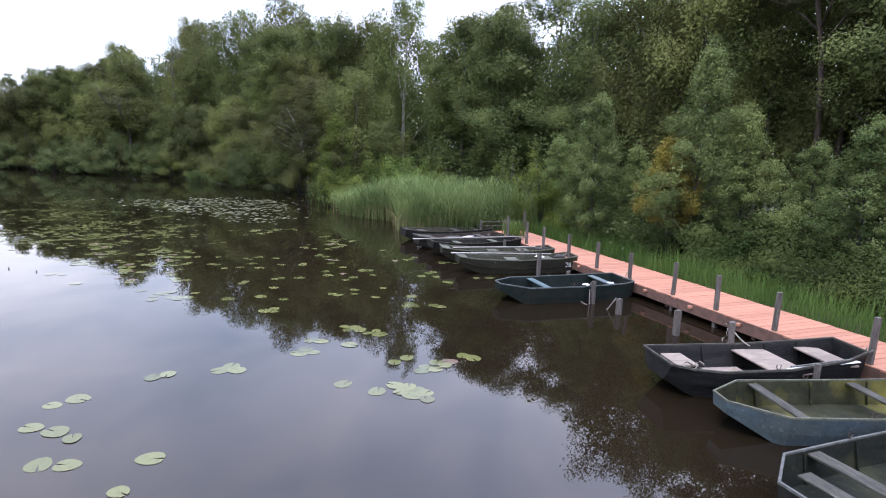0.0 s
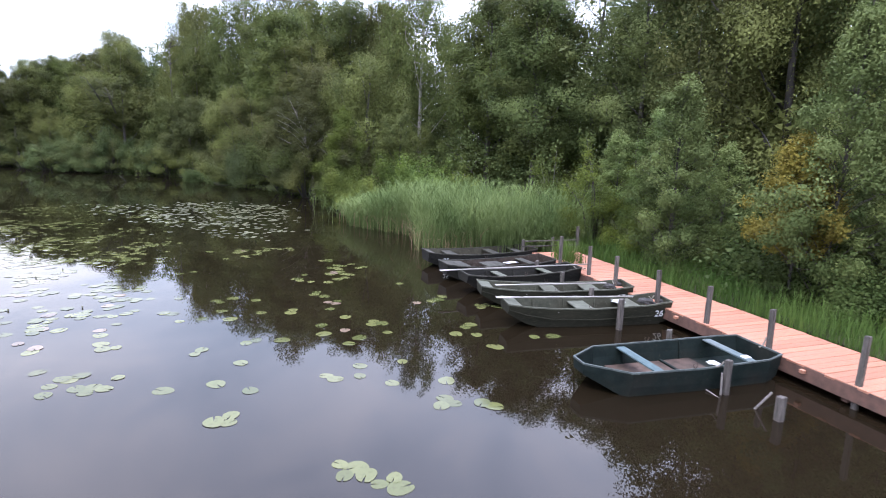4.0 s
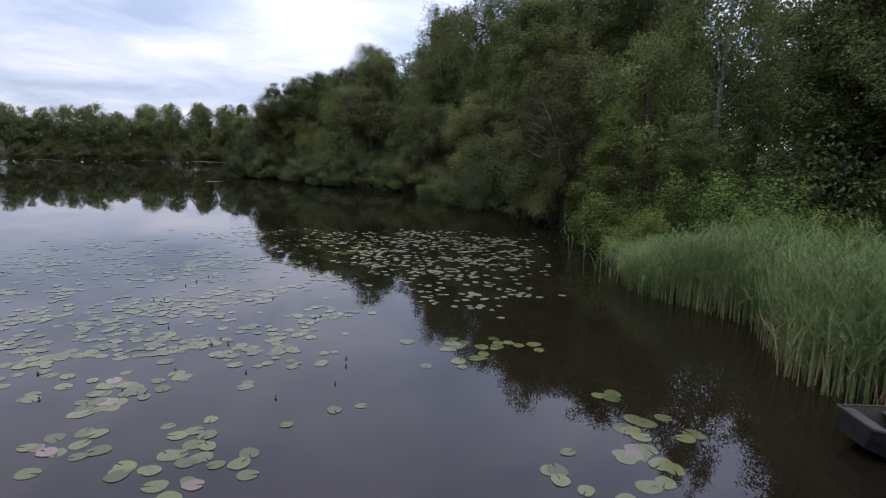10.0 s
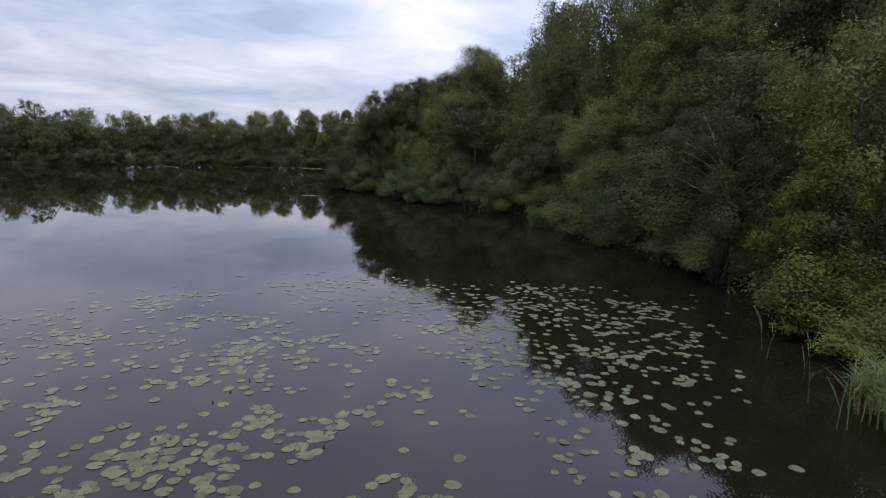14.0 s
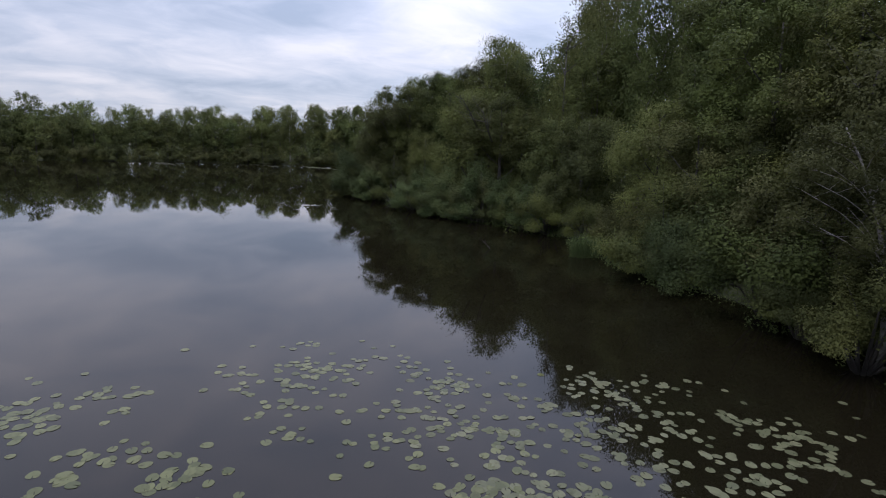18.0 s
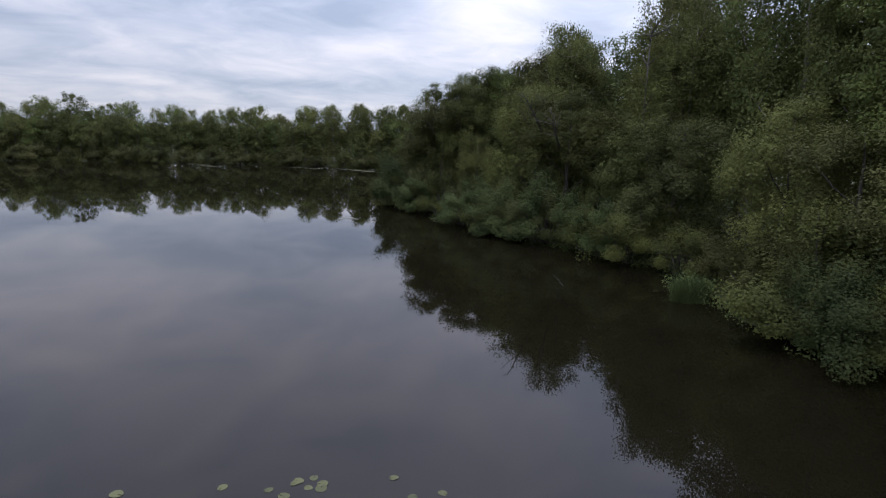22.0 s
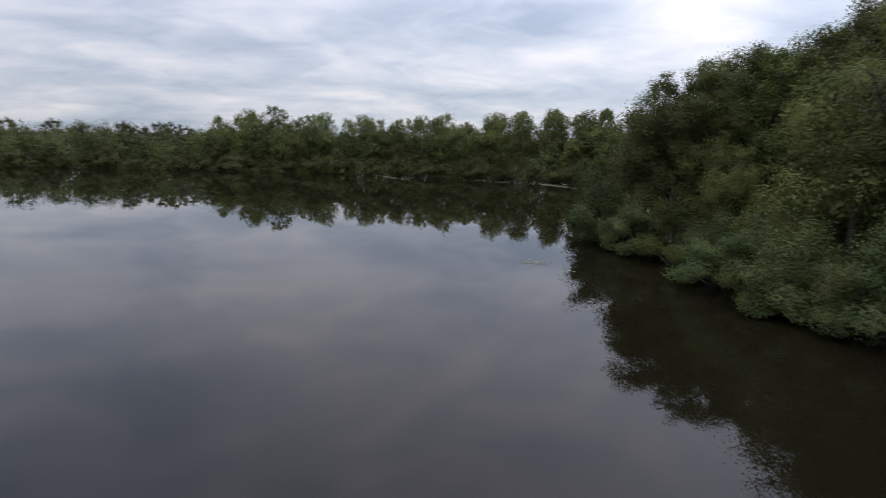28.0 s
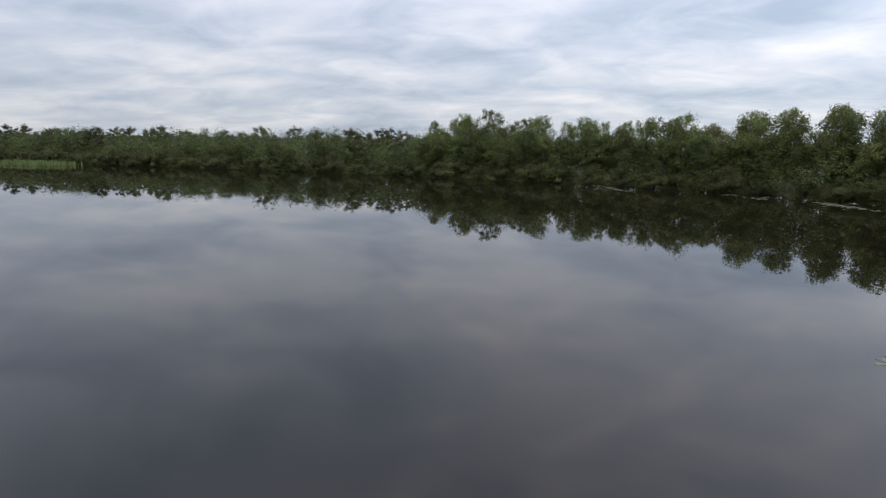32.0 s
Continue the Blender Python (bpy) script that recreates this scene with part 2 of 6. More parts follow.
def water_material():
    m, nodes, links, b = shader("pond_water", 0.004, 0, 0.5)
    b.inputs["IOR"].default_value = 1.38
    co = nodes.new("ShaderNodeTexCoord")
    mud = nodes.new("ShaderNodeTexNoise")
    mud.inputs["Scale"].default_value, mud.inputs["Detail"].default_value = 0.25, 4.0
    links.new(co.outputs["Object"], mud.inputs["Vector"])
    ramp = nodes.new("ShaderNodeValToRGB")
    ramp.color_ramp.elements[0].color, ramp.color_ramp.elements[1].color = (0.0072, 0.0051, 0.0028, 1), (0.0108, 0.0076, 0.0042, 1)
    links.new(mud.outputs[0], ramp.inputs[0])
    apart, reach, depth = nodes.new("ShaderNodeSeparateXYZ"), nodes.new("ShaderNodeMapRange"), nodes.new("ShaderNodeMix")
    links.new(co.outputs["Object"], apart.inputs[0])
    reach.inputs[1].default_value, reach.inputs[2].default_value = -3.0, -14.0
    links.new(apart.outputs[0], reach.inputs[0])
    depth.data_type = "RGBA"
    depth.inputs[7].default_value = (0.0072, 0.0062, 0.0030, 1)
    links.new(reach.outputs[0], depth.inputs[0])
    links.new(ramp.outputs[0], depth.inputs[6])
    links.new(depth.outputs[2], b.inputs["Base Color"])
    swell, ripple = nodes.new("ShaderNodeTexNoise"), nodes.new("ShaderNodeTexNoise")
    swell.inputs["Scale"].default_value, ripple.inputs["Scale"].default_value = 0.8, 5.0
    swell.inputs["Detail"].default_value, ripple.inputs["Detail"].default_value = 2.0, 2.0
    one, two = nodes.new("ShaderNodeBump"), nodes.new("ShaderNodeBump")
    one.inputs["Strength"].default_value, one.inputs["Distance"].default_value = 0.045, 0.02
    two.inputs["Strength"].default_value, two.inputs["Distance"].default_value = 0.03, 0.003
    for noise_node, bump_node in ((swell, one), (ripple, two)):
        links.new(co.outputs["Object"], noise_node.inputs["Vector"])
        links.new(noise_node.outputs[0], bump_node.inputs["Height"])
    links.new(one.outputs[0], two.inputs["Normal"])
    links.new(two.outputs[0], b.inputs["Normal"])
    return m


M = {
    "water": water_material(),
    "earth": surf("bank_soil", (0.025, 0.03, 0.012), (0.06, 0.07, 0.025), 3.0, 0.95, bump=0.6, stain=(0.05, 0.04, 0.025)),
    "deck": surf("deck_hardwood", (0.268, 0.118, 0.070), (0.398, 0.192, 0.116), 9.0, 0.62, bump=0.3, stretch=(14, 1, 1), stain=(0.335, 0.150, 0.100), vary=0.14, wear=(0.300, 0.120, 0.075)),
    "beam": surf("dark_beam", (0.07, 0.04, 0.03), (0.13, 0.07, 0.05), 8.0, 0.8, stretch=(1, 8, 1)),
    "post": surf("weathered_post", (0.036, 0.031, 0.027), (0.115, 0.100, 0.087), 30.0, 0.9, stretch=(1, 1, 0.12), stain=(0.05, 0.045, 0.035), vary=0.15, wear=(0.200, 0.185, 0.165)),
    "bark": surf("bark", (0.03, 0.027, 0.024), (0.08, 0.072, 0.06), 9.0, 0.95, bump=0.8, stretch=(1, 1, 0.25), vary=0.2),
    "pale_bark": surf("pale_bark", (0.10, 0.09, 0.08), (0.28, 0.26, 0.23), 5.0, 0.9, bump=0.5, stretch=(1, 1, 1.6), stain=(0.06, 0.05, 0.045), vary=0.2),
    "pine_bark": surf("pine_bark", (0.036, 0.028, 0.022), (0.095, 0.068, 0.052), 7.0, 0.95, bump=0.8, stretch=(1, 1, 0.3)),
    "leaf_birch": foliage("birch_leaves", (0.0499, 0.0614, 0.0174), (0.1476, 0.1666, 0.0515)),
    "leaf_alder": foliage("alder_leaves", (0.0375, 0.0463, 0.0144), (0.1117, 0.1291, 0.0338)),
    "leaf_oak": foliage("oak_leaves", (0.0382, 0.0475, 0.0142), (0.1184, 0.1284, 0.0387), hue=0.012),
    "leaf_willow": foliage("willow_leaves", (0.0302, 0.0363, 0.0111), (0.0998, 0.1058, 0.0362)),
    "leaf_bright": foliage("young_leaves", (0.0450, 0.0666, 0.0135), (0.1260, 0.1602, 0.0306), hue=0.012),
    "leaf_green": foliage("green_willow_leaves", (0.0320, 0.0500, 0.0170), (0.0930, 0.1180, 0.0400), hue=0.010),
    "leaf_fresh": foliage("sapling_leaves", (0.0545, 0.0794, 0.0225), (0.2134, 0.2541, 0.0873), hue=0.015),
    "leaf_gold": foliage("yellowed_leaves", (0.085, 0.078, 0.018), (0.250, 0.205, 0.040), hue=0.01),
    "leaf_bramble": foliage("bramble_leaves", (0.0235, 0.0400, 0.0095), (0.0690, 0.0880, 0.0235)),
    "leaf_pine": foliage("pine_needles", (0.0366, 0.0429, 0.0195), (0.1074, 0.1065, 0.0461)),
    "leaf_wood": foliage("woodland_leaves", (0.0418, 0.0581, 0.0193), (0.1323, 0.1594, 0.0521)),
    "reed": foliage("reed_leaves", (0.070, 0.106, 0.032), (0.176, 0.220, 0.078), hue=0.012, vary=0.05),
    "reed_dry": foliage("dry_reed", (0.22, 0.17, 0.09), (0.38, 0.30, 0.17), hue=0.01, vary=0.05),
    "grass": foliage("bank_grass", (0.0420, 0.0850, 0.0180), (0.1080, 0.1720, 0.0400), hue=0.01, vary=0.05),
    "lily": lily_material("lily_pads", (0.052, 0.060, 0.020), (0.108, 0.113, 0.042)),
    # rougher, paler, bluer copy of the pads: sky sheen put into the colour
    "lily_sheen": lily_material("sheen_lily_pads", (0.064, 0.070, 0.032), (0.128, 0.130, 0.066), 0.36),
    "lily_brown": lily_material("ageing_lily_pads", (0.10, 0.075, 0.055), (0.16, 0.12, 0.085)),
    "bud": surf("lily_bud", (0.02, 0.02, 0.015), (0.10, 0.09, 0.04), 20, 0.4),
    "tar": surf("tarred_wood", (0.0071, 0.0070, 0.0063), (0.0175, 0.0173, 0.0151), 10.0, 0.62, bump=0.4, stretch=(0.3, 2, 2), stain=(0.0270, 0.0244, 0.0176), stain_amount=0.5, spec=0.13, wear=(0.0530, 0.0494, 0.0361)),
    "tar_edge": surf("worn_tarred_edge", (0.0270, 0.0259, 0.0214), (0.0676, 0.0651, 0.0528), 16.0, 0.75, bump=0.4, stain=(0.0180, 0.0179, 0.0143), spec=0.13, wear=(0.1272, 0.1208, 0.0907)),
    "navy": surf("black_blue_tar", (0.0048, 0.0047, 0.0050), (0.0127, 0.0126, 0.0126), 9.0, 0.62, bump=0.4, stretch=(0.3, 2, 2), stain=(0.0318, 0.0315, 0.0284), stain_amount=0.5, spec=0.13, wear=(0.0477, 0.0462, 0.0386)),
    "grey_paint": surf("grey_green_paint", (0.0123, 0.0122, 0.0080), (0.0245, 0.0243, 0.0160), 9.0, 0.7, bump=0.25, stretch=(0.4, 2, 2), stain=(0.0382, 0.0361, 0.0235), spec=0.13, wear=(0.0742, 0.0714, 0.0487)),
    "grey_inside": surf("grey_inside_paint", (0.0270, 0.0286, 0.0200), (0.0559, 0.0571, 0.0400), 8.0, 0.75, bump=0.25, stain=(0.0270, 0.0232, 0.0150), spec=0.13, wear=(0.0901, 0.0893, 0.0630)),
    "grey_rail": surf("worn_grey_rail", (0.0536, 0.0562, 0.0425), (0.1035, 0.1062, 0.0789), 16.0, 0.75, bump=0.25, stain=(0.0451, 0.0419, 0.0286), spec=0.13, wear=(0.2120, 0.2100, 0.1554)),
    "grey_seat": surf("grey_seat_paint", (0.0721, 0.0768, 0.0585), (0.1217, 0.1267, 0.0971), 9.0, 0.75, bump=0.25, stain=(0.0541, 0.0500, 0.0343), spec=0.13, wear=(0.0583, 0.0546, 0.0378)),
    "dark_seat": surf("dark_worn_seat", (0.0306, 0.0303, 0.0257), (0.0676, 0.0660, 0.0543), 9.0, 0.75, bump=0.3, stretch=(2, 0.4, 1), stain=(0.0226, 0.0214, 0.0157), spec=0.13, wear=(0.1272, 0.1208, 0.0924)),
    "olive_floor": surf("olive_wet_floor", (0.0289, 0.0281, 0.0204), (0.0638, 0.0595, 0.0408), 5.0, 0.6, bump=0.4, stain=(0.0255, 0.0221, 0.0153), spec=0.13, wear=(0.100, 0.085, 0.055)),
    "green_paint": surf("dark_green_paint", (0.004, 0.008, 0.007), (0.010, 0.016, 0.014), 8.0, 0.7, bump=0.25, stain=(0.0210, 0.0198, 0.0156), spec=0.13, wear=(0.032, 0.027, 0.020)),
    "teal": surf("worn_teal_paint", (0.0495, 0.0765, 0.0792), (0.0945, 0.1305, 0.1350), 12.0, 0.7, bump=0.25, stain=(0.1350, 0.1440, 0.1350), spec=0.13, wear=(0.050, 0.055, 0.050)),
    "teal_rail": surf("worn_teal_rail", (0.040, 0.050, 0.046), (0.100, 0.114, 0.106), 14.0, 0.75, bump=0.25, stain=(0.0270, 0.0315, 0.0270), spec=0.13, wear=(0.170, 0.175, 0.165)),
    "mud_floor": surf("muddy_floor", (0.0221, 0.0170, 0.0136), (0.0553, 0.0416, 0.0323), 6.0, 0.6, bump=0.5, stain=(0.0255, 0.0213, 0.0170), spec=0.13, wear=(0.100, 0.085, 0.070)),
    "red_mud": surf("reddish_mud_floor", (0.0382, 0.0272, 0.0213), (0.1062, 0.0748, 0.0578), 5.0, 0.65, bump=0.5, stain=(0.0298, 0.0238, 0.0187), spec=0.13, wear=(0.060, 0.045, 0.036)),
    "blue_paint": surf("faded_blue_paint", (0.0306, 0.0474, 0.0597), (0.0574, 0.0796, 0.0933), 8.0, 0.7, bump=0.25, stain=(0.0540, 0.0612, 0.0405), stain_amount=0.4, spec=0.13, wear=(0.150, 0.160, 0.155)),
    "moss_paint": surf("mossy_paint", (0.0122, 0.0136, 0.0074), (0.0306, 0.0313, 0.0163), 5.0, 0.75, bump=0.4, stain=(0.1500, 0.1380, 0.0320), stain_amount=0.9, spec=0.13, wear=(0.030, 0.030, 0.020)),
    "mossy_dark": surf("dark_mossy_inside", (0.0051, 0.0066, 0.0051), (0.0133, 0.0153, 0.0112), 7.0, 0.75, bump=0.4, stain=(0.0425, 0.0425, 0.0187), stain_amount=0.5, spec=0.13, wear=(0.040, 0.040, 0.022)),
    "pale_rail": surf("worn_pale_rail", (0.0527, 0.0553, 0.0527), (0.1159, 0.1186, 0.1107), 14.0, 0.8, bump=0.3, stain=(0.0510, 0.0510, 0.0425), spec=0.13, wear=(0.060, 0.060, 0.050)),
    "old_wood": surf("grey_weathered_wood", (0.13, 0.115, 0.105), (0.25, 0.225, 0.21), 10.0, 0.85, bump=0.4, stretch=(0.3, 3, 1), stain=(0.08, 0.07, 0.06), spec=0.2, wear=(0.090, 0.080, 0.070)),
    "tan_wood": surf("pale_tan_wood", (0.155, 0.128, 0.102), (0.26, 0.215, 0.172), 10.0, 0.85, bump=0.3, stretch=(0.4, 2, 1), stain=(0.12, 0.10, 0.085), spec=0.2, wear=(0.100, 0.085, 0.070)),
    "iron": surf("rusty_iron", (0.035, 0.028, 0.024), (0.11, 0.085, 0.07), 40.0, 0.6, 0.6, bump=0.4),
    "oar_wood": surf("pale_oar_wood", (0.20, 0.185, 0.165), (0.34, 0.315, 0.285), 10.0, 0.75, stretch=(0.3, 3, 3)),
    "white": surf("white_plastic", (0.55, 0.56, 0.57), (0.78, 0.78, 0.78), 5.0, 0.4, bump=0.3),
    "dark_rope": surf("dark_wet_rope", (0.015, 0.014, 0.013), (0.05, 0.046, 0.042), 50.0, 0.9, bump=0.9),
    "rope": surf("wet_rope", (0.10, 0.09, 0.075), (0.26, 0.23, 0.19), 60.0, 0.95, bump=0.8),
    "dead_leaf": surf("fallen_leaves", (0.16, 0.12, 0.08), (0.34, 0.28, 0.20), 30.0, 0.9, vary=0.3),
    "white_paint": surf("white_number_paint", (0.62, 0.62, 0.60), (0.80, 0.80, 0.78), 20.0, 0.6, bump=0.1),
}


# ---- mesh helpers ----
def link(name, data, material, parent=None, label="", smooth=False):
    data.materials.append(material)
    if smooth:
        data.polygons.foreach_set("use_smooth", [True] * len(data.polygons))
    ob = new(name, data)
    if parent:
        ob.parent = parent
    return tagged(ob, label=label)


def mesh_of(name, verts, faces):
    me = bpy.data.meshes.new(name)
    me.from_pydata([tuple(v) for v in verts], [], faces)
    me.update()
    return me


def quads_mesh(name, corners):
    """A mesh of loose faces from an array of shape (n, corners of each, 3)."""
    n, sides = corners.shape[:2]
    me = bpy.data.meshes.new(name)
    me.vertices.add(sides * n)
    me.vertices.foreach_set("co", np.ascontiguousarray(corners, np.float32).ravel())
    me.loops.add(sides * n)
    me.loops.foreach_set("vertex_index", np.arange(sides * n, dtype=np.int32))
    me.polygons.add(n)
    me.polygons.foreach_set("loop_start", np.arange(0, sides * n, sides, dtype=np.int32))
    me.update(calc_edges=True)
    return me


def part(name, bm, material, parent, label="", smooth=False):
    me = bpy.data.meshes.new(name)
    bm.to_mesh(me)
    bm.free()
    return link(name, me, material, parent, label, smooth)


def box_bm(sx, sy, sz, bevel=0.0, centre=(0, 0, 0), turn=None):
    bm = bmesh.new()
    bmesh.ops.create_cube(bm, size=1)
    bmesh.ops.scale(bm, vec=(sx, sy, sz), verts=bm.verts)
    if bevel:
        bmesh.ops.bevel(bm, geom=bm.edges[:], offset=bevel, segments=1, affect="EDGES")
    if turn:
        bmesh.ops.transform(bm, matrix=turn, verts=bm.verts)
    bmesh.ops.translate(bm, vec=centre, verts=bm.verts)
    return bm


def tube(points, radii, sides=6):
    """Vertices and faces of a tapered tube along a line of points, closed at both ends."""
    verts, faces = [], []
    pts = [Vector(p) for p in points]
    for k, p in enumerate(pts):
        way = (pts[min(k + 1, len(pts) - 1)] - pts[max(k - 1, 0)]).normalized()
        a = way.orthogonal().normalized()
        b = way.cross(a)
        for s in range(sides):
            g = 2 * math.pi * s / sides
            verts.append(p + radii[k] * (math.cos(g) * a + math.sin(g) * b))
    for k in range(len(pts) - 1):
        for s in range(sides):
            t = (s + 1) % sides
            faces.append((k * sides + s, k * sides + t, (k + 1) * sides + t, (k + 1) * sides + s))
    faces.append(tuple(range(sides))[::-1])
    faces.append(tuple(range((len(pts) - 1) * sides, len(pts) * sides)))
    return verts, faces


def tubes_mesh(name, list_of_tubes):
    verts, faces = [], []
    for v, f in list_of_tubes:
        k = len(verts)
        verts += v
        faces += [tuple(i + k for i in face) for face in f]
    return mesh_of(name, verts, faces)


# ---- plan ----
DECK_O, DECK_D = Vector((2.77, 20.19, 0)), Vector((0.6145, -0.7889, 0))
DECK_N = Vector((-0.7889, -0.6145, 0))
DECK_TURN = math.degrees(math.atan2(DECK_D.y, DECK_D.x))


def deck(u, v, z=0.0):
    """A place by metres along the boardwalk, metres from its front edge towards the water, and height."""
    return DECK_O + u * DECK_D + v * DECK_N + Vector((0, 0, z))


SHORE = [(19, 1.1), (11.0, 11.5), (6.3, 17.4), (1.5, 23.5), (-1.5, 25.0), (-5.0, 28.2), (-8.8, 30.2), (-11.5, 32.0), (-13.6, 34.0),
         (-15.6, 34.5), (-18.0, 35.8), (-22.8, 36.4), (-25.0, 38.4), (-27.2, 40.1), (-30.6, 39.0), (-33.7, 39.4), (-38.0, 38.7),
         (-42.0, 39.5), (-48.5, 39.2), (-51.0, 40.4), (-54.0, 45.0), (-62.0, 52.0), (-72.0, 57.0), (-80.0, 56.0), (-88.0, 50.0),
         (-93.5, 40.5), (-101.0, 26.0), (-106.5, 9.0), (-112.0, -14.0), (-117.0, -45.0), (-122.0, -85.0), (-100.0, -125.0),
         (-40.0, -140.0), (15.0, -110.0), (35.0, -60.0), (30.0, -18.0)]


def resampled(points, step):
    out = []
    for (ax, ay), (bx, by) in zip(points, points[1:] + points[:1]):
        n = max(1, round(math.hypot(bx - ax, by - ay) / step))
        out += [(ax + (bx - ax) * k / n, ay + (by - ay) * k / n) for k in range(n)]
    return out


def shore_spots(first, last, step, offset, rng, jitter=0.5):
    """Places along the bank from corner first to corner last, offset metres inland of it, with the way inland."""
    spots, carry = [], 0.0
    for k in range(first, last):
        a, b = Vector(SHORE[k]), Vector(SHORE[k + 1])
        way = b - a
        inland = Vector((way.y, -way.x)).normalized()
        length, s = way.length, carry
        while s < length:
            p = a + way * (s / length) + inland * (offset + rng.uniform(-jitter, jitter))
            spots.append((p.x + rng.uniform(-jitter, jitter), p.y, inland))
            s += step * rng.uniform(0.75, 1.25)
        carry = s - length
    return spots


# ---- ground, lake bed and water ----
def build_ground():
    rim = resampled(SHORE, 2.0)
    n = len(rim)
    inland = []
    for k in range(n):
        ax, ay = rim[k - 2]
        bx, by = rim[(k + 2) % n]
        w = Vector((by - ay, -(bx - ax))).normalized()
        inland.append(w)
    centre = Vector((-40, -35))
    rings = []
    for off, z in ((-2.0, -0.9), (0.3, -0.4), (0.9, -0.06), (1.4, 0.15), (3.6, 0.32)):
        rings.append([(x + w.x * off, y + w.y * off, z + 0.06 * noise.noise((x * 0.7, y * 0.7, off))) for (x, y), w in zip(rim, inland)])
    for far, z in ((170, 0.6), (600, 1.0), (4500, 1.0)):
        ring = []
        for x, y in rim:
            g = (Vector((x, y)) - centre).normalized()
            ring.append((centre.x + g.x * far, centre.y + g.y * far, z))
        rings.append(ring)
    verts = [v for ring in rings for v in ring]
    faces = []
    for r in range(len(rings) - 1):
        for k in range(n):
            faces.append((r * n + k, r * n + (k + 1) % n, (r + 1) * n + (k + 1) % n, (r + 1) * n + k))
    faces.append(tuple(range(n))[::-1])
    ob = link("ground", mesh_of("ground", verts, faces), M["earth"], smooth=True)
    tagged(ob, "dark damp woodland soil and muddy pond bed", "ground", kind="structure")


build_ground()
water_rim = [(x, y, 0.0) for x, y in ((24, 4), (16, 14), (8, 26), (-4, 32), (-14, 38), (-26, 44), (-52, 44), (-64, 58), (-84, 62), (-100, 44), (-112, 10), (-126, -60),
                                      (-126, -90), (-100, -130), (-40, -145), (20, -115), (40, -60), (34, -18))]
water = link("water", mesh_of("water", water_rim, [tuple(range(len(water_rim)))]), M["water"])
tagged(water, "still dark brown pond water mirroring trees and sky", "water", kind="structure")


# ---- plants ----
def unit(rng, n):
    v = rng.normal(size=(n, 3))
    return v / np.linalg.norm(v, axis=1, keepdims=True)


def leaf_quads(rng, centres, length, width, droop=0.0, flat=0.35, outward=None, fine=False):
    """Diamond leaves at the centres, turned at random; droop hangs their tips, flat lays them level, outward faces them to the open."""
    n = len(centres)
    normal = unit(rng, n)
    if outward is None:
        normal[:, 2] = np.abs(normal[:, 2]) + flat
    else:
        normal = normal * 0.55 + outward
        normal[:, 2] += flat * 0.6
    normal /= np.linalg.norm(normal, axis=1, keepdims=True)
    along = np.cross(normal, unit(rng, n))
    along[:, 2] -= droop
    along /= np.linalg.norm(along, axis=1, keepdims=True) + 1e-9
    side = np.cross(normal, along)
    side /= np.linalg.norm(side, axis=1, keepdims=True) + 1e-9
    size = rng.uniform(0.65, 1.3, (n, 1))
    a, b = along * length * size / 2, side * width * size / 2
    if fine:
        return np.stack([centres - a, centres + 0.8 * b + 0.4 * a, centres - 0.8 * b + 0.7 * a], 1)
    return np.stack([centres - a, centres + b + 0.15 * a, centres + a, centres - b + 0.15 * a], 1)


def with_cores(rng, faces, lumps, radii, each):
    """Adds to fine leaves a few broad shaded sprays deep inside each lump, which close it to the light."""
    c, r = np.repeat(lumps, each, 0), np.repeat(radii, each)[:, None]
    mid = c + unit(rng, len(c)) * r * 0.58 * rng.random((len(c), 1)) ** 0.5
    a, b = unit(rng, len(c)) * r * 0.12, unit(rng, len(c)) * r * 0.11
    return np.concatenate([faces, np.stack([mid - a, mid + a * 0.4 + b, mid + a * 0.6 - b], 1)])


PROFILES = {
    "oval": lambda h: math.sqrt(max(0.02, 1 - (2 * h - 0.95) ** 2)),
    "cone": lambda h: 0.12 + 0.9 * (1 - h) ** 0.8 if h > 0.12 else 0.55,
    "dome": lambda h: math.sqrt(max(0.03, 1 - h * h)),
    "top": lambda h: max(0.08, min(1.0, 2.6 * (h - 0.1)) * math.sqrt(max(0.02, 1 - (max(h, 0.5) - 0.5) ** 2 * 3.6))),
}


TALLNESS = {}


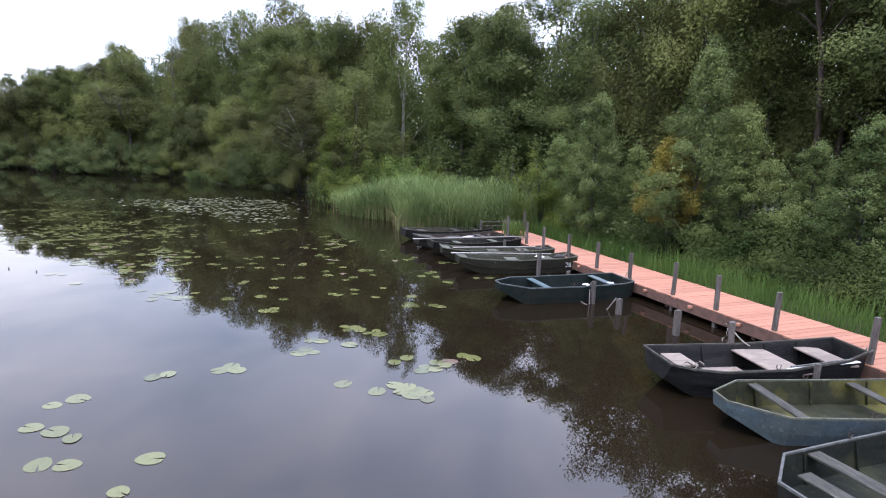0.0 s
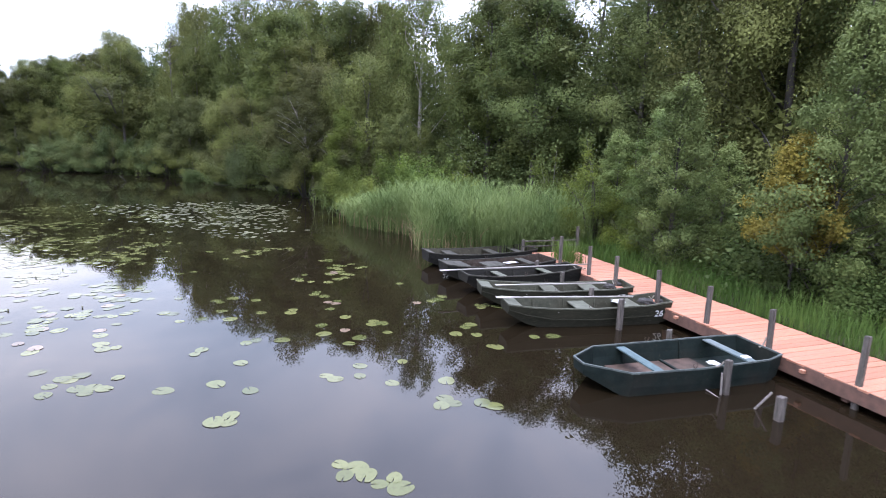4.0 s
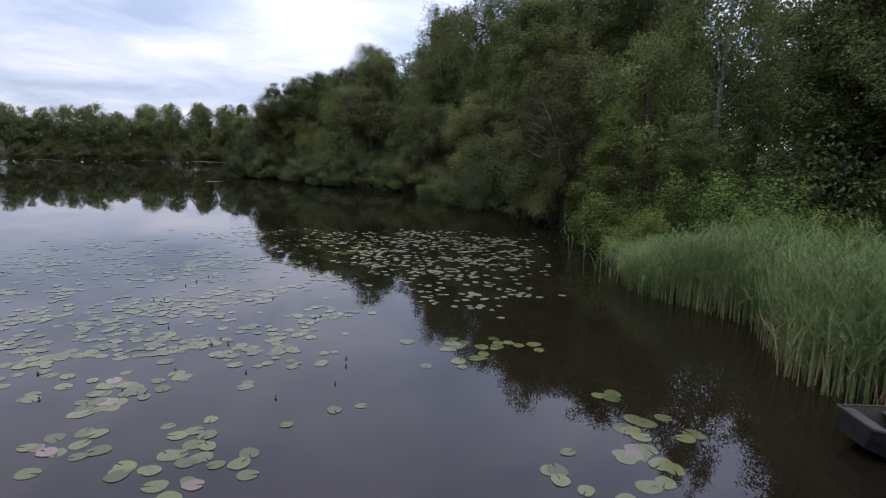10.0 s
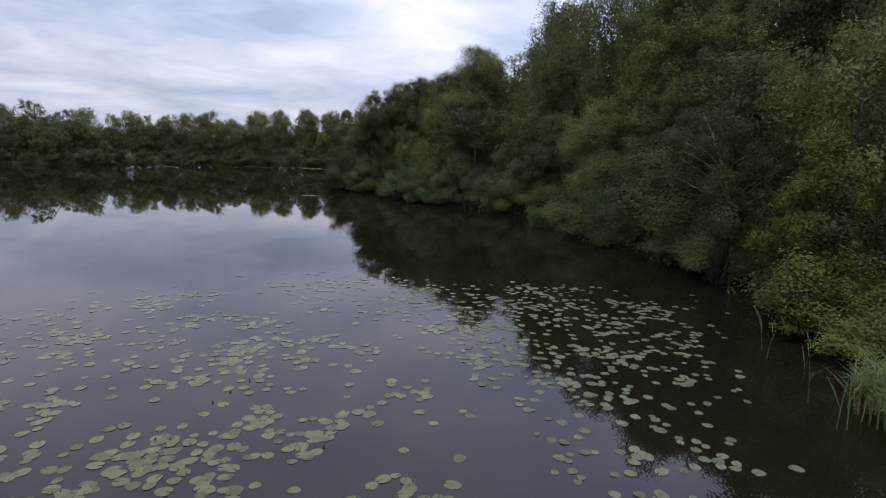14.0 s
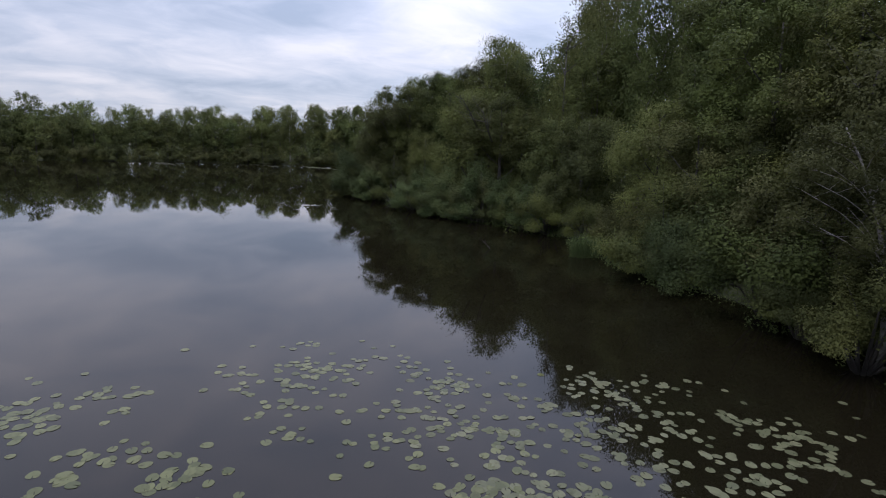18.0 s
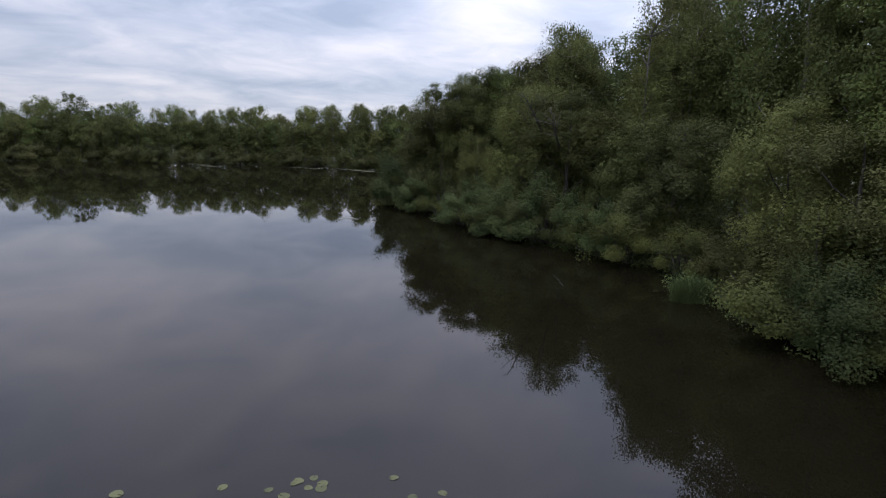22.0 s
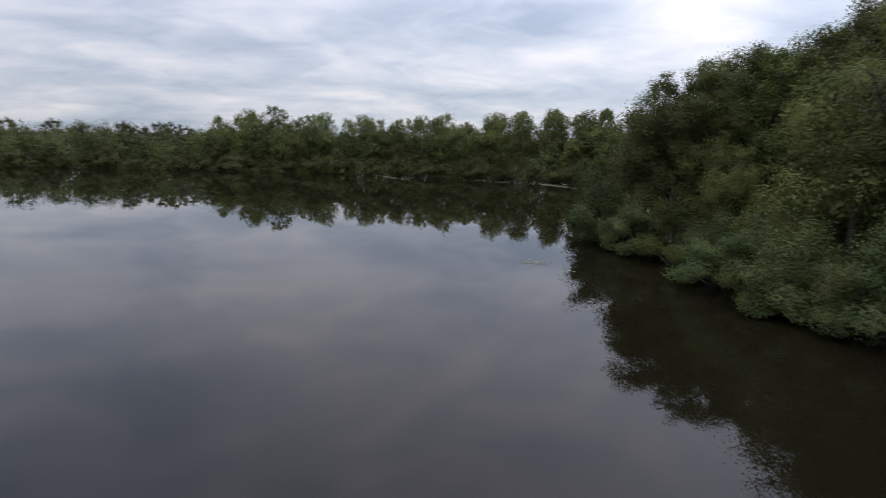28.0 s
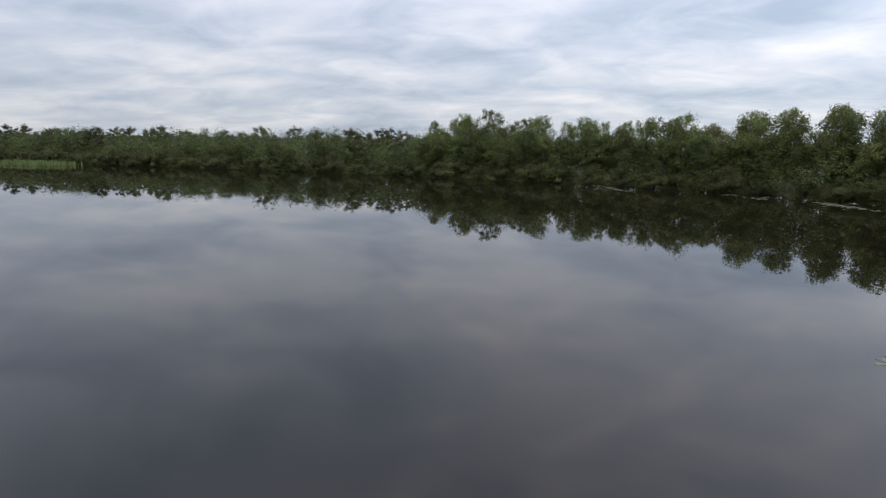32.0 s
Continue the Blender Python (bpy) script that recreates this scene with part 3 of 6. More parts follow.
def make_tree(name, seed, height, spread, base, profile, leaves, length, width, leaf_material, bark, droop=0.2, clump=0.5, trunk=0.14, limbs=26, twigs=3, lean=0.0, label="",
              category="tree", group="", bare=0, fine=True):
    """A tree: a tapered trunk with limbs, and a crown of many small leaves in clumps at the ends of its twigs."""
    rng = np.random.default_rng(seed)
    thing = new(name)
    thing.empty_display_size = 0.3
    tagged(thing, label, category, group)
    TALLNESS[thing.name] = height + 0.6
    prof = PROFILES[profile]
    stems, centres, weights = [], [], []
    steps = 9
    line = []
    sway = rng.normal(0, 0.018 * height, (steps, 2)).cumsum(0) * 0.5
    for k in range(steps):
        h = k / (steps - 1)
        line.append(Vector((sway[k, 0] * h + lean * height * h * h, sway[k, 1] * h, -0.25 + (height * 0.93 + 0.25) * h)))
    stems.append(tube(line, [trunk * (1 - 0.9 * k / (steps - 1)) + 0.008 for k in range(steps)], 7))

    def on_trunk(h):
        k = min(steps - 2, int(h * (steps - 1)))
        return line[k].lerp(line[k + 1], h * (steps - 1) - k)

    angle = rng.uniform(0, 6.28)
    for i in range(limbs):
        f = (i + 0.5) / limbs
        crown_h = f
        h = base + (0.97 - base) * f
        reach = spread * prof(crown_h) * rng.uniform(0.7, 1.15)
        angle += 2.4 + rng.normal(0, 0.3)
        start = on_trunk(max(0.03, h - 0.22 * min(1.0, reach / height * 3)))
        tip = on_trunk(h) + Vector((math.cos(angle) * reach, math.sin(angle) * reach, rng.uniform(-0.1, 0.35) * reach * (0.5 if droop > 0.4 else 1)))
        bend = start.lerp(tip, 0.5) + Vector((0, 0, 0.12 * reach))
        thick = max(0.012, trunk * 0.34 * (1 - 0.6 * f))
        stems.append(tube([start, start.lerp(bend, 0.5) + Vector((0, 0, 0.05 * reach)), bend, tip], [thick, thick * 0.75, thick * 0.5, 0.006], 5))
        for j in range(twigs):
            s = rng.uniform(0.35, 1.0)
            root = bend.lerp(tip, max(0, s * 2 - 1)) if s > 0.5 else start.lerp(bend, s * 2)
            off = Vector(unit(rng, 1)[0]) * (0.18 + 0.34 * rng.random()) * min(reach, 0.45 * spread + 0.3)
            off.z = abs(off.z) * 0.6 if droop < 0.4 else off.z * 0.6
            end = root + off
            stems.append(tube([root, end], [thick * 0.4, 0.005], 4))
            if i >= bare:
                centres.append(end)
                weights.append(0.5 + reach)
        if i >= bare:
            centres.append(tip)
            weights.append(0.7 + reach)
    centres.append(line[-1])
    weights.append(0.8)
    link("trunk", tubes_mesh("trunk", stems), bark, thing, smooth=True)
    c, w = np.array([tuple(p) for p in centres]), np.array(weights)
    if fine:
        leaves, length, width = int(2.6 * leaves), 0.66 * length, 0.66 * width
    pick = rng.choice(len(c), leaves, p=w / w.sum())
    radii = clump * rng.uniform(0.6, 1.35, len(c))
    radius = radii[pick, None]
    way = unit(rng, leaves)
    way[:, 2] = way[:, 2] * 0.76 + 0.24
    offset = way * (rng.random((leaves, 1)) ** 0.36) * radius
    if droop > 0.4:
        offset[:, 2] -= np.abs(rng.normal(0, 0.55, leaves)) * radius[:, 0] * 1.4
    spots = c[pick] + offset
    spots[:, 2] = np.maximum(spots[:, 2], 0.06 + 0.1 * rng.random(leaves))
    out = offset / (radius + 1e-6) + 0.7 * (spots - np.array([0, 0, height * 0.55])) / np.array([spread, spread, height * 0.6])
    out /= np.linalg.norm(out, axis=1, keepdims=True) + 1e-6
    faces = leaf_quads(rng, spots, length, width, droop, 0.7, out, fine)
    if fine:
        faces = with_cores(rng, faces, c, radii, 60)
    link("crown", quads_mesh("crown", faces), leaf_material, thing)
    return thing


def make_crown(name, seed, height, spread, base, lobes, leaves, length, width, leaf_material, bark, droop=0.0, trunk=0.16, stretch=0.85, clumps=30, loose=0.30, lean=0.0, cores=70, label="", category="tree", group=""):
    """A broad-leaved tree: trunk, limbs and a crown of rounded lobes, each a shell of leafy clumps round a shaded heart."""
    rng = np.random.default_rng(seed)
    thing = new(name)
    thing.empty_display_size = 0.3
    tagged(thing, label, category, group)
    TALLNESS[thing.name] = height
    steps = 9
    sway = rng.normal(0, 0.016 * height, (steps, 2)).cumsum(0) * 0.5
    line = []
    for k in range(steps):
        h = k / (steps - 1)
        line.append(Vector((sway[k, 0] * h + lean * height * h * h, sway[k, 1] * h, -0.25 + (height * 0.9 + 0.25) * h)))
    stems = [tube(line, [trunk * (1 - 0.88 * k / (steps - 1)) + 0.008 for k in range(steps)], 7)]

    def on_trunk(z):
        f = min(0.999, max(0.0, (z + 0.25) / (height * 0.9 + 0.25))) * (steps - 1)
        return line[int(f)].lerp(line[int(f) + 1], f - int(f))

    hearts, shells, ways, radii = [], [], [], []
    angle = rng.uniform(0, 6.28)
    for k in range(lobes):
        f = k / max(1, lobes - 1)
        r = spread * rng.uniform(0.40, 0.60) * (0.86 if k == 0 else 1.0)
        z = height - r * stretch if k == 0 else height * (base + (0.86 - base) * (1 - f) ** 0.9) + rng.normal(0, 0.03 * height)
        z = min(z, height * rng.uniform(0.93, 1.0) - r * stretch)
        angle += 2.4 + rng.normal(0, 0.35)
        off = 0.12 * spread if k == 0 else spread * rng.uniform(0.40, 0.66) * (1.0 - 0.35 * max(0.0, z / height - 0.45))
        mid = on_trunk(z)
        c = Vector((mid.x + off * math.cos(angle), mid.y + off * math.sin(angle), max(z, r * stretch * 0.55)))
        root = on_trunk(max(0.15, c.z - 0.75 * off - 0.4))
        thick = max(0.015, trunk * 0.42 * (1 - 0.5 * c.z / height))
        bend = root.lerp(c, 0.55) + Vector((0, 0, -0.10 * off))
        stems.append(tube([root, bend, c], [thick, thick * 0.7, thick * 0.4], 5))
        way = unit(rng, clumps)
        way[:, 2] = np.where(way[:, 2] < -0.45, -way[:, 2], way[:, 2])
        shell = np.array(c) + way * np.array([r, r, r * stretch]) * rng.uniform(0.60, 1.22, (clumps, 1))
        for j in range(0, clumps, 6):
            stems.append(tube([c, c.lerp(Vector(shell[j]), 0.5) + Vector((0, 0, 0.05)), Vector(shell[j])], [thick * 0.4, thick * 0.25, 0.005], 4))
        inner = cores if c.z < 0.72 * height else cores // 3
        heart = unit(rng, inner) * rng.random((inner, 1)) ** 0.45 * np.array([r, r, r * stretch]) * 0.62 + np.array(c)
        a, b = unit(rng, inner) * r * 0.085, unit(rng, inner) * r * 0.075
        hearts.append(np.stack([heart - a, heart + a * 0.4 + b, heart + a * 0.6 - b], 1))
        shells.append(shell)
        ways.append(way)
        radii.append(r * rng.uniform(0.7, 1.4, clumps) * loose)
    link("trunk", tubes_mesh("trunk", stems), bark, thing, smooth=True)
    shell, way, radius = np.concatenate(shells), np.concatenate(ways), np.concatenate(radii)
    w = radius ** 1.7
    pick = rng.choice(len(shell), leaves, p=w / w.sum())
    ball = unit(rng, leaves)
    ball[:, 2] = ball[:, 2] * 0.72 + 0.18
    far = rng.random((leaves, 1)) ** 0.42
    far = np.where(rng.random((leaves, 1)) < 0.07, far * 1.5, far)
    offset = ball * far * radius[pick, None]
    if droop:
        offset[:, 2] -= np.abs(rng.normal(0, droop, leaves)) * radius[pick] * 1.5
    spots = shell[pick] + offset
    spots[:, 2] = np.clip(spots[:, 2], 0.06 + 0.1 * rng.random(leaves), height + 0.15)
    out = ball * 0.7 + way[pick] * 0.6
    out /= np.linalg.norm(out, axis=1, keepdims=True) + 1e-6
    faces = leaf_quads(rng, spots, length, width, droop, 0.6, out, True)
    link("crown", quads_mesh("crown", np.concatenate([faces] + hearts)), leaf_material, thing)
    return thing


def make_bush(name, seed, height, spread, leaves, length, width, leaf_material, stems=12, clump=0.42, lumps=46, droop=0.1, label="", category="bush", group="", skew=1.0, fine=False):
    """A bush: many stems from one foot, with leaves in clumps over a dome that reaches the ground."""
    rng = np.random.default_rng(seed)
    thing = new(name)
    tagged(thing, label, category, group)
    tips = []
    for k in range(lumps):
        g, e = rng.uniform(0, 6.28), math.asin(rng.uniform(0.02, 1.0) ** 1.0)
        r = rng.uniform(0.62, 1.0) * (1 + 0.22 * math.sin(3 * g + seed))
        tips.append(Vector((spread * r * math.cos(g) * math.cos(e) * skew, spread * r * math.sin(g) * math.cos(e), height * r * math.sin(e) * 0.92 + 0.12)))
    woods = []
    for k in range(stems):
        t = tips[(k * 7) % lumps]
        woods.append(tube([(0.12 * t.x, 0.12 * t.y, -0.2), (0.45 * t.x, 0.45 * t.y, t.z * 0.62), t], [0.03 + 0.012 * height, 0.02, 0.006], 5))
    link("wood", tubes_mesh("wood", woods), M["bark"], thing, smooth=True)
    c = np.array([tuple(t) for t in tips])
    if fine:
        leaves, length, width = int(2.5 * leaves), 0.7 * length, 0.7 * width
    pick = rng.integers(0, lumps, leaves)
    radii = clump * (0.35 + 0.3 * spread) * rng.uniform(0.7, 1.3, lumps)
    radius = radii[pick, None]
    way = unit(rng, leaves)
    way[:, 2] = way[:, 2] * 0.74 + 0.24
    offset = way * (rng.random((leaves, 1)) ** 0.34) * radius
    spots = c[pick] * rng.uniform(0.72, 1.0, (leaves, 1)) + offset
    spots[:, 2] = np.maximum(spots[:, 2], 0.03 + 0.12 * rng.random(leaves))
    out = offset / (radius + 1e-6) + 0.8 * spots / np.array([spread, spread, height])
    out /= np.linalg.norm(out, axis=1, keepdims=True) + 1e-6
    faces = leaf_quads(rng, spots, length, width, droop, 0.65, out, fine)
    if fine:
        inner = c * 0.86
        inner[:, 2] = np.maximum(inner[:, 2], radii * 0.8)
        faces = with_cores(rng, faces, inner, radii, 80)
    link("foliage", quads_mesh("foliage", faces), leaf_material, thing)
    return thing


def spread_copies(kinds, spots, rng, low, high, z=0.15, cap=None):
    """Stands copies of the kinds on the spots; the first of each kind stands on a spot itself."""
    fresh = set(range(len(kinds)))
    for k, (x, y, *_) in enumerate(spots):
        j = k % len(kinds) if k < len(kinds) else int(rng.integers(0, len(kinds)))
        s = rng.uniform(low, high)
        if cap:
            s = min(s, cap(x) * rng.uniform(0.93, 1.06) / TALLNESS[kinds[j].name])
        m = pose(x, y, z, 0, 0, rng.uniform(0, 360)) @ Matrix.Diagonal((s * rng.uniform(0.9, 1.12), s * rng.uniform(0.9, 1.12), s, 1))
        if j in fresh:
            fresh.discard(j)
            kinds[j].matrix_basis = m
        else:
            copy_thing_scaled(kinds[j], m)


def copy_thing_scaled(ob, m):
    made = copy_thing(ob, pose(0, 0, 0))
    made.matrix_basis = m
    return made


# the wood's greatest height along the bank, by x
def wood_top(x):
    return float(np.interp(x, (-70, -58, -54, -50, -46.5, -44, -41, -38.5, -36.5, -34, -32.3, -30, -26, -20, -14, -9, -4), (9.6, 9.6, 9.4, 9.4, 9.5, 10.0, 10.6, 11.6, 10.6, 10.8, 12.0, 12.4, 11.5, 11.4, 11.0, 10.5, 10.4)))


def edge_top(x):
    return wood_top(x) - 1.8


def deep_top(x):
    return wood_top(x) + (0.7 if x > -28 else -0.2)


# kinds that grow along the bank
TALL = "tall trees of the wood"
birches = [make_crown("birch_tree", 11 + k, 13.2, 2.6, 0.36, 11, 26000, 0.150, 0.088, M["leaf_birch"], M["pale_bark"], 0.85, 0.15, 1.3, 13, 0.38, 0.02 * (k - 1), 50,
                      "tall birch with airy hanging grey-green foliage", "tree", TALL) for k in range(3)]
alders = [make_crown("alder_tree", 31 + k, 11.5, 2.8, 0.18, 12, 28000, 0.140, 0.100, M["leaf_alder"], M["bark"], 0.15, 0.17, 0.9, 14, 0.38, 0.0, 160,
                     "tall dark green alder in the wood", "tree", TALL) for k in range(3)]
oaks = [make_crown("oak_tree", 51 + k, 7.4, 2.8, 0.20, (8, 9, 7, 8)[k], 28000, 0.112, 0.076, M[("leaf_oak", "leaf_birch", "leaf_willow", "leaf_oak")[k]], M["bark"], (0.1, 0.5, 0.3, 0.2)[k], 0.14, 0.82, 15, 0.36, 0.03, 190,
                   ("rounded olive-green oak leaning over the bank", "rounded grey-green birch leaning over the bank", "tall grey-green willow leaning over the bank", "broad olive-green oak at the edge of the wood")[k], "tree",
                   "trees at the water's edge") for k in range(4)]
back_trees = [make_crown("alder_tree", 61 + k, 13.0, 3.0, 0.15, 12, 11000, 0.23, 0.165, M["leaf_wood"], M["bark"], 0.2, 0.18, 0.95, 14, 0.40, 0.0, 80, "tall dark tree deep in the wood", "tree", TALL) for k in range(3)]
willows = [make_bush("willow_bush", 71 + k, 2.7, 1.9, 7600, 0.115, 0.06, M[("leaf_willow", "leaf_oak", "leaf_willow")[k]], 14, 0.54, 20, 0.15,
                     ("dense grey-green willow bush overhanging the water", "dense olive-green willow bush overhanging the water", "dense grey-green willow bush overhanging the water")[k], "bush", "bushes along the bank", fine=True) for k in range(3)]
thickets = [make_bush("alder_bush", 81 + k, 3.2, 1.9, 6500, 0.105, 0.08, M["leaf_alder"], 14, 0.54, 20, 0.1,
                      "dark green alder bush at the water's edge", "bush", "bushes along the bank", fine=True) for k in range(2)]

rng = np.random.default_rng(5)
# the small sedge bay keeps free of bushes
spots = [(x + 1.5, y + 0.6, w) if -22.6 < x < -21.4 and y < 37.8 else (x, y, w) for x, y, w in shore_spots(7, 20, 1.9, 0.75, rng, 0.8)]
spread_copies(willows + thickets, spots, rng, 0.55, 1.3)
spots = [(x, y + 1.0, w) if -21.5 < x < -18.0 else (x, y, w) for x, y, w in shore_spots(7, 20, 2.8, 3.3, rng, 1.0)]
spread_copies(oaks, spots, rng, 0.52, 1.06, 0.2, edge_top)
spread_copies(alders + birches, shore_spots(5, 22, 3.1, 7.5, rng, 1.4), rng, 0.8, 1.24, 0.3, wood_top)
spread_copies(back_trees, shore_spots(3, 22, 3.0, 12.5, rng, 2.0), rng, 0.85, 1.1, 0.3, deep_top)
for x, y, s in ((-37.0, 51.5, 1.04), (-34.5, 50.0, 1.06), (-32.0, 48.6, 1.04), (-29.0, 47.6, 1.02), (-26.0, 46.6, 1.06), (-22.0, 46.0, 1.08), (-18.0, 44.6, 0.98), (-14.0, 43.0, 0.92), (-10.0, 41.0, 0.98),
                (-49.2, 55.0, 0.98), (-47.0, 54.0, 0.90), (-51.5, 55.5, 0.9)):
    copy_thing_scaled(birches[int(rng.integers(0, 3))], pose(x, y, 0.4, 0, 0, rng.uniform(0, 360)) @ Matrix.Diagonal((s, s, s, 1)))
for x, y, h in ((-47.6, 46.6, 9.2), (-50.4, 47.0, 8.9), (-53.0, 48.6, 8.5), (-55.8, 51.0, 8.2), (-58.6, 53.2, 8.3), (-61.6, 55.6, 8.5), (-45.4, 46.0, 9.3), (-45.3, 42.6, 8.2), (-48.4, 42.4, 8.0), (-51.0, 44.0, 7.2)):
    s = h / 11.5
    copy_thing_scaled(alders[int(rng.integers(0, 3))], pose(x, y, 0.3, 0, 0, rng.uniform(0, 360)) @ Matrix.Diagonal((s * 1.05, s * 1.05, s, 1)))
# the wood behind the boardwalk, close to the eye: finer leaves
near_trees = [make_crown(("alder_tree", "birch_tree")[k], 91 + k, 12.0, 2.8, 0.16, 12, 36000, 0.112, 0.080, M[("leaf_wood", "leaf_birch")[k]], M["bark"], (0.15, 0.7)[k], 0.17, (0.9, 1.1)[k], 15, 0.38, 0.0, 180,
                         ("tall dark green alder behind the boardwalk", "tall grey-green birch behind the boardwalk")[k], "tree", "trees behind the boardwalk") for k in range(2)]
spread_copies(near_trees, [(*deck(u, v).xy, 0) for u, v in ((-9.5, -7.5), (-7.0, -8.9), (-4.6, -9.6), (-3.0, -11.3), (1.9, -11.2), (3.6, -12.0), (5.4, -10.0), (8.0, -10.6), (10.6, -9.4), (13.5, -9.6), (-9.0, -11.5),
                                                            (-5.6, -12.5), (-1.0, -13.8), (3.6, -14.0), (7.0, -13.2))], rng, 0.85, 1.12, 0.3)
for x, y, k, s, r in ((-1.6, 33.6, 0, 0.84, 40), (-2.8, 38.6, 1, 0.95, 150), (0.6, 36.4, 0, 1.0, 260), (-5.2, 42.6, 0, 0.88, 310)):
    copy_thing_scaled(near_trees[k], pose(x, y, 0.3, 0, 0, r) @ Matrix.Diagonal((s, s, s, 1)))
behind = [(*deck(u, v).xy, 0) for u, v in ((-12, -13), (-8.5, -15), (-5, -16), (-2, -16.5), (1, -16), (4, -17), (7, -16), (10, -15), (13, -13), (16, -11), (17, -7), (-10, -18), (-3.5, -19), (2.5, -20), (8.5, -19))]
for x, y, _ in behind:
    s = rng.uniform(1.0, 1.2)
    copy_thing_scaled(back_trees[int(rng.integers(0, 3))], pose(x, y, 0.3, 0, 0, rng.uniform(0, 360)) @ Matrix.Diagonal((s, s, s, 1)))

# far bank
FAR = "trees on the far bank"
far_birches = [make_crown("birch_tree", 111 + k, 8.4, 2.0, 0.25, 8, 7000, 0.20, 0.14, M["leaf_birch"], M["pale_bark"], 0.5, 0.12, 1.15, 18, 0.42, 0.0, 40,
                          "slender birch on the far bank of the pond", "tree", FAR) for k in range(3)]
far_alders = [make_crown("alder_tree", 121 + k, 6.4, 2.4, 0.2, 8, 6500, 0.20, 0.15, M[("leaf_alder", "leaf_oak")[k]], M["bark"], 0.1, 0.12, 0.85, 18, 0.40, 0.0, 40,
                         ("rounded dark green alder on the far bank", "rounded olive-green tree on the far bank")[k], "tree", FAR) for k in range(2)]
far_bushes = [make_bush("willow_bush", 131 + k, 2.6, 2.2, 2200, 0.26, 0.17, M["leaf_willow"], 6, 0.5, 34, 0.1, "low willow bush at the far waterline", "bush", "bushes on the far bank", fine=True)
              for k in range(2)]
pines = [make_tree("pine_tree", 141 + k, 8.0, 2.2, 0.45, "dome", 2600, 0.30, 0.17, M["leaf_pine"], M["pine_bark"], 0.0, 0.55, 0.14, 13, 2, 0.0,
                   "distant pine with a flat dark crown", "tree", "pines beyond the far bank") for k in range(2)]
spread_copies(far_bushes, shore_spots(21, 30, 3.2, 0.8, rng, 0.6), rng, 0.6, 1.1)
spread_copies(far_alders, shore_spots(20, 27, 2.4, 3.2, rng, 0.9), rng, 0.75, 1.0, 0.3)
spread_copies(far_birches, shore_spots(21, 27, 2.6, 7.0, rng, 1.2), rng, 0.78, 1.06, 0.3)
for x, y, w in shore_spots(27, 30, 4.0, 4.0, rng, 1.2):
    s = rng.uniform(0.42, 0.68)
    copy_thing_scaled(far_alders[int(rng.integers(0, 2))], pose(x, y, 0.3, 0, 0, rng.uniform(0, 360)) @ Matrix.Diagonal((s * 1.3, s * 1.3, s, 1)))
spread_copies(pines, shore_spots(26, 30, 2.5, 11.0, rng, 3.0), rng, 0.66, 0.86, 0.4)


for x, y, s in ((-89.5, 54.0, 1.0), (-86.5, 56.5, 1.05), (-91.5, 51.0, 0.95), (-92.5, 56.0, 1.1), (-84.0, 58.5, 1.0), (-93.5, 47.5, 0.95)):
    copy_thing_scaled(far_birches[int(rng.integers(0, 3))], pose(x, y, 0.3, 0, 0, rng.uniform(0, 360)) @ Matrix.Diagonal((s, s, s, 1)))


def wood_mass(name, spots, low, high, n_each, size, material, seed, label, radius, floor=0.2):
    """Deep woodland, joined: lumps of foliage over each spot."""
    rng = np.random.default_rng(seed)
    all_quads = []
    for x, y, *_ in spots:
        top = rng.uniform(low, high) * (1 + 0.12 * math.sin(0.13 * x + 0.21 * y))
        lumps = np.stack([x + rng.normal(0, radius, 9), y + rng.normal(0, radius, 9), top * rng.uniform(0.08, 1.0, 9)], 1)
        pick = rng.integers(0, 9, n_each)
        c = lumps[pick] + unit(rng, n_each) * (rng.random((n_each, 1)) ** 0.4) * radius * 0.75
        c[:, 2] = np.maximum(c[:, 2], floor)
        all_quads.append(leaf_quads(rng, c, size, size * 0.7, 0.1, 0.35, (c - lumps[pick]) / radius, True))
    ob = link(name, quads_mesh(name, np.concatenate(all_quads)), material)
    tagged(ob, label, "woodland", kind="stuff")


wood_mass("woodland_undergrowth", shore_spots(0, 22, 1.5, 6.0, rng, 2.0), 2.0, 4.8, 900, 0.16, M["leaf_wood"], 7, "dark undergrowth between the trees of the wood", 1.0)
wood_mass("deep_woodland", shore_spots(3, 22, 1.7, 17.0, rng, 3.0), 7.0, 10.0, 950, 0.34, M["leaf_wood"], 8, "dark green depth of the wood", 1.9)
wood_mass("far_woodland", shore_spots(20, 27, 1.2, 7.0, rng, 3.0), 3.6, 6.0, 620, 0.30, M["leaf_wood"], 9, "distant woodland behind the far bank", 1.8)
wood_mass("far_woodland", shore_spots(26, 31, 1.1, 8.0, rng, 3.0), 4.0, 5.4, 620, 0.34, M["leaf_wood"], 10, "distant dark pine wood behind the far bank", 1.9)
wood_mass("far_undergrowth", shore_spots(20, 31, 1.3, 2.2, rng, 1.0), 0.6, 2.8, 260, 0.22, M["leaf_oak"], 12, "low dark growth along the far waterline", 0.9)
wood_mass("far_woodland", shore_spots(20, 27, 1.6, 14.0, rng, 3.0), 4.4, 6.2, 520, 0.40, M["leaf_wood"], 13, "distant wood standing deeper behind the far bank", 2.2)
wood_mass("far_woodland", shore_spots(26, 31, 1.6, 15.0, rng, 3.0), 3.7, 4.9, 520, 0.40, M["leaf_pine"], 14, "distant dark pine wood behind the far bank", 2.2)
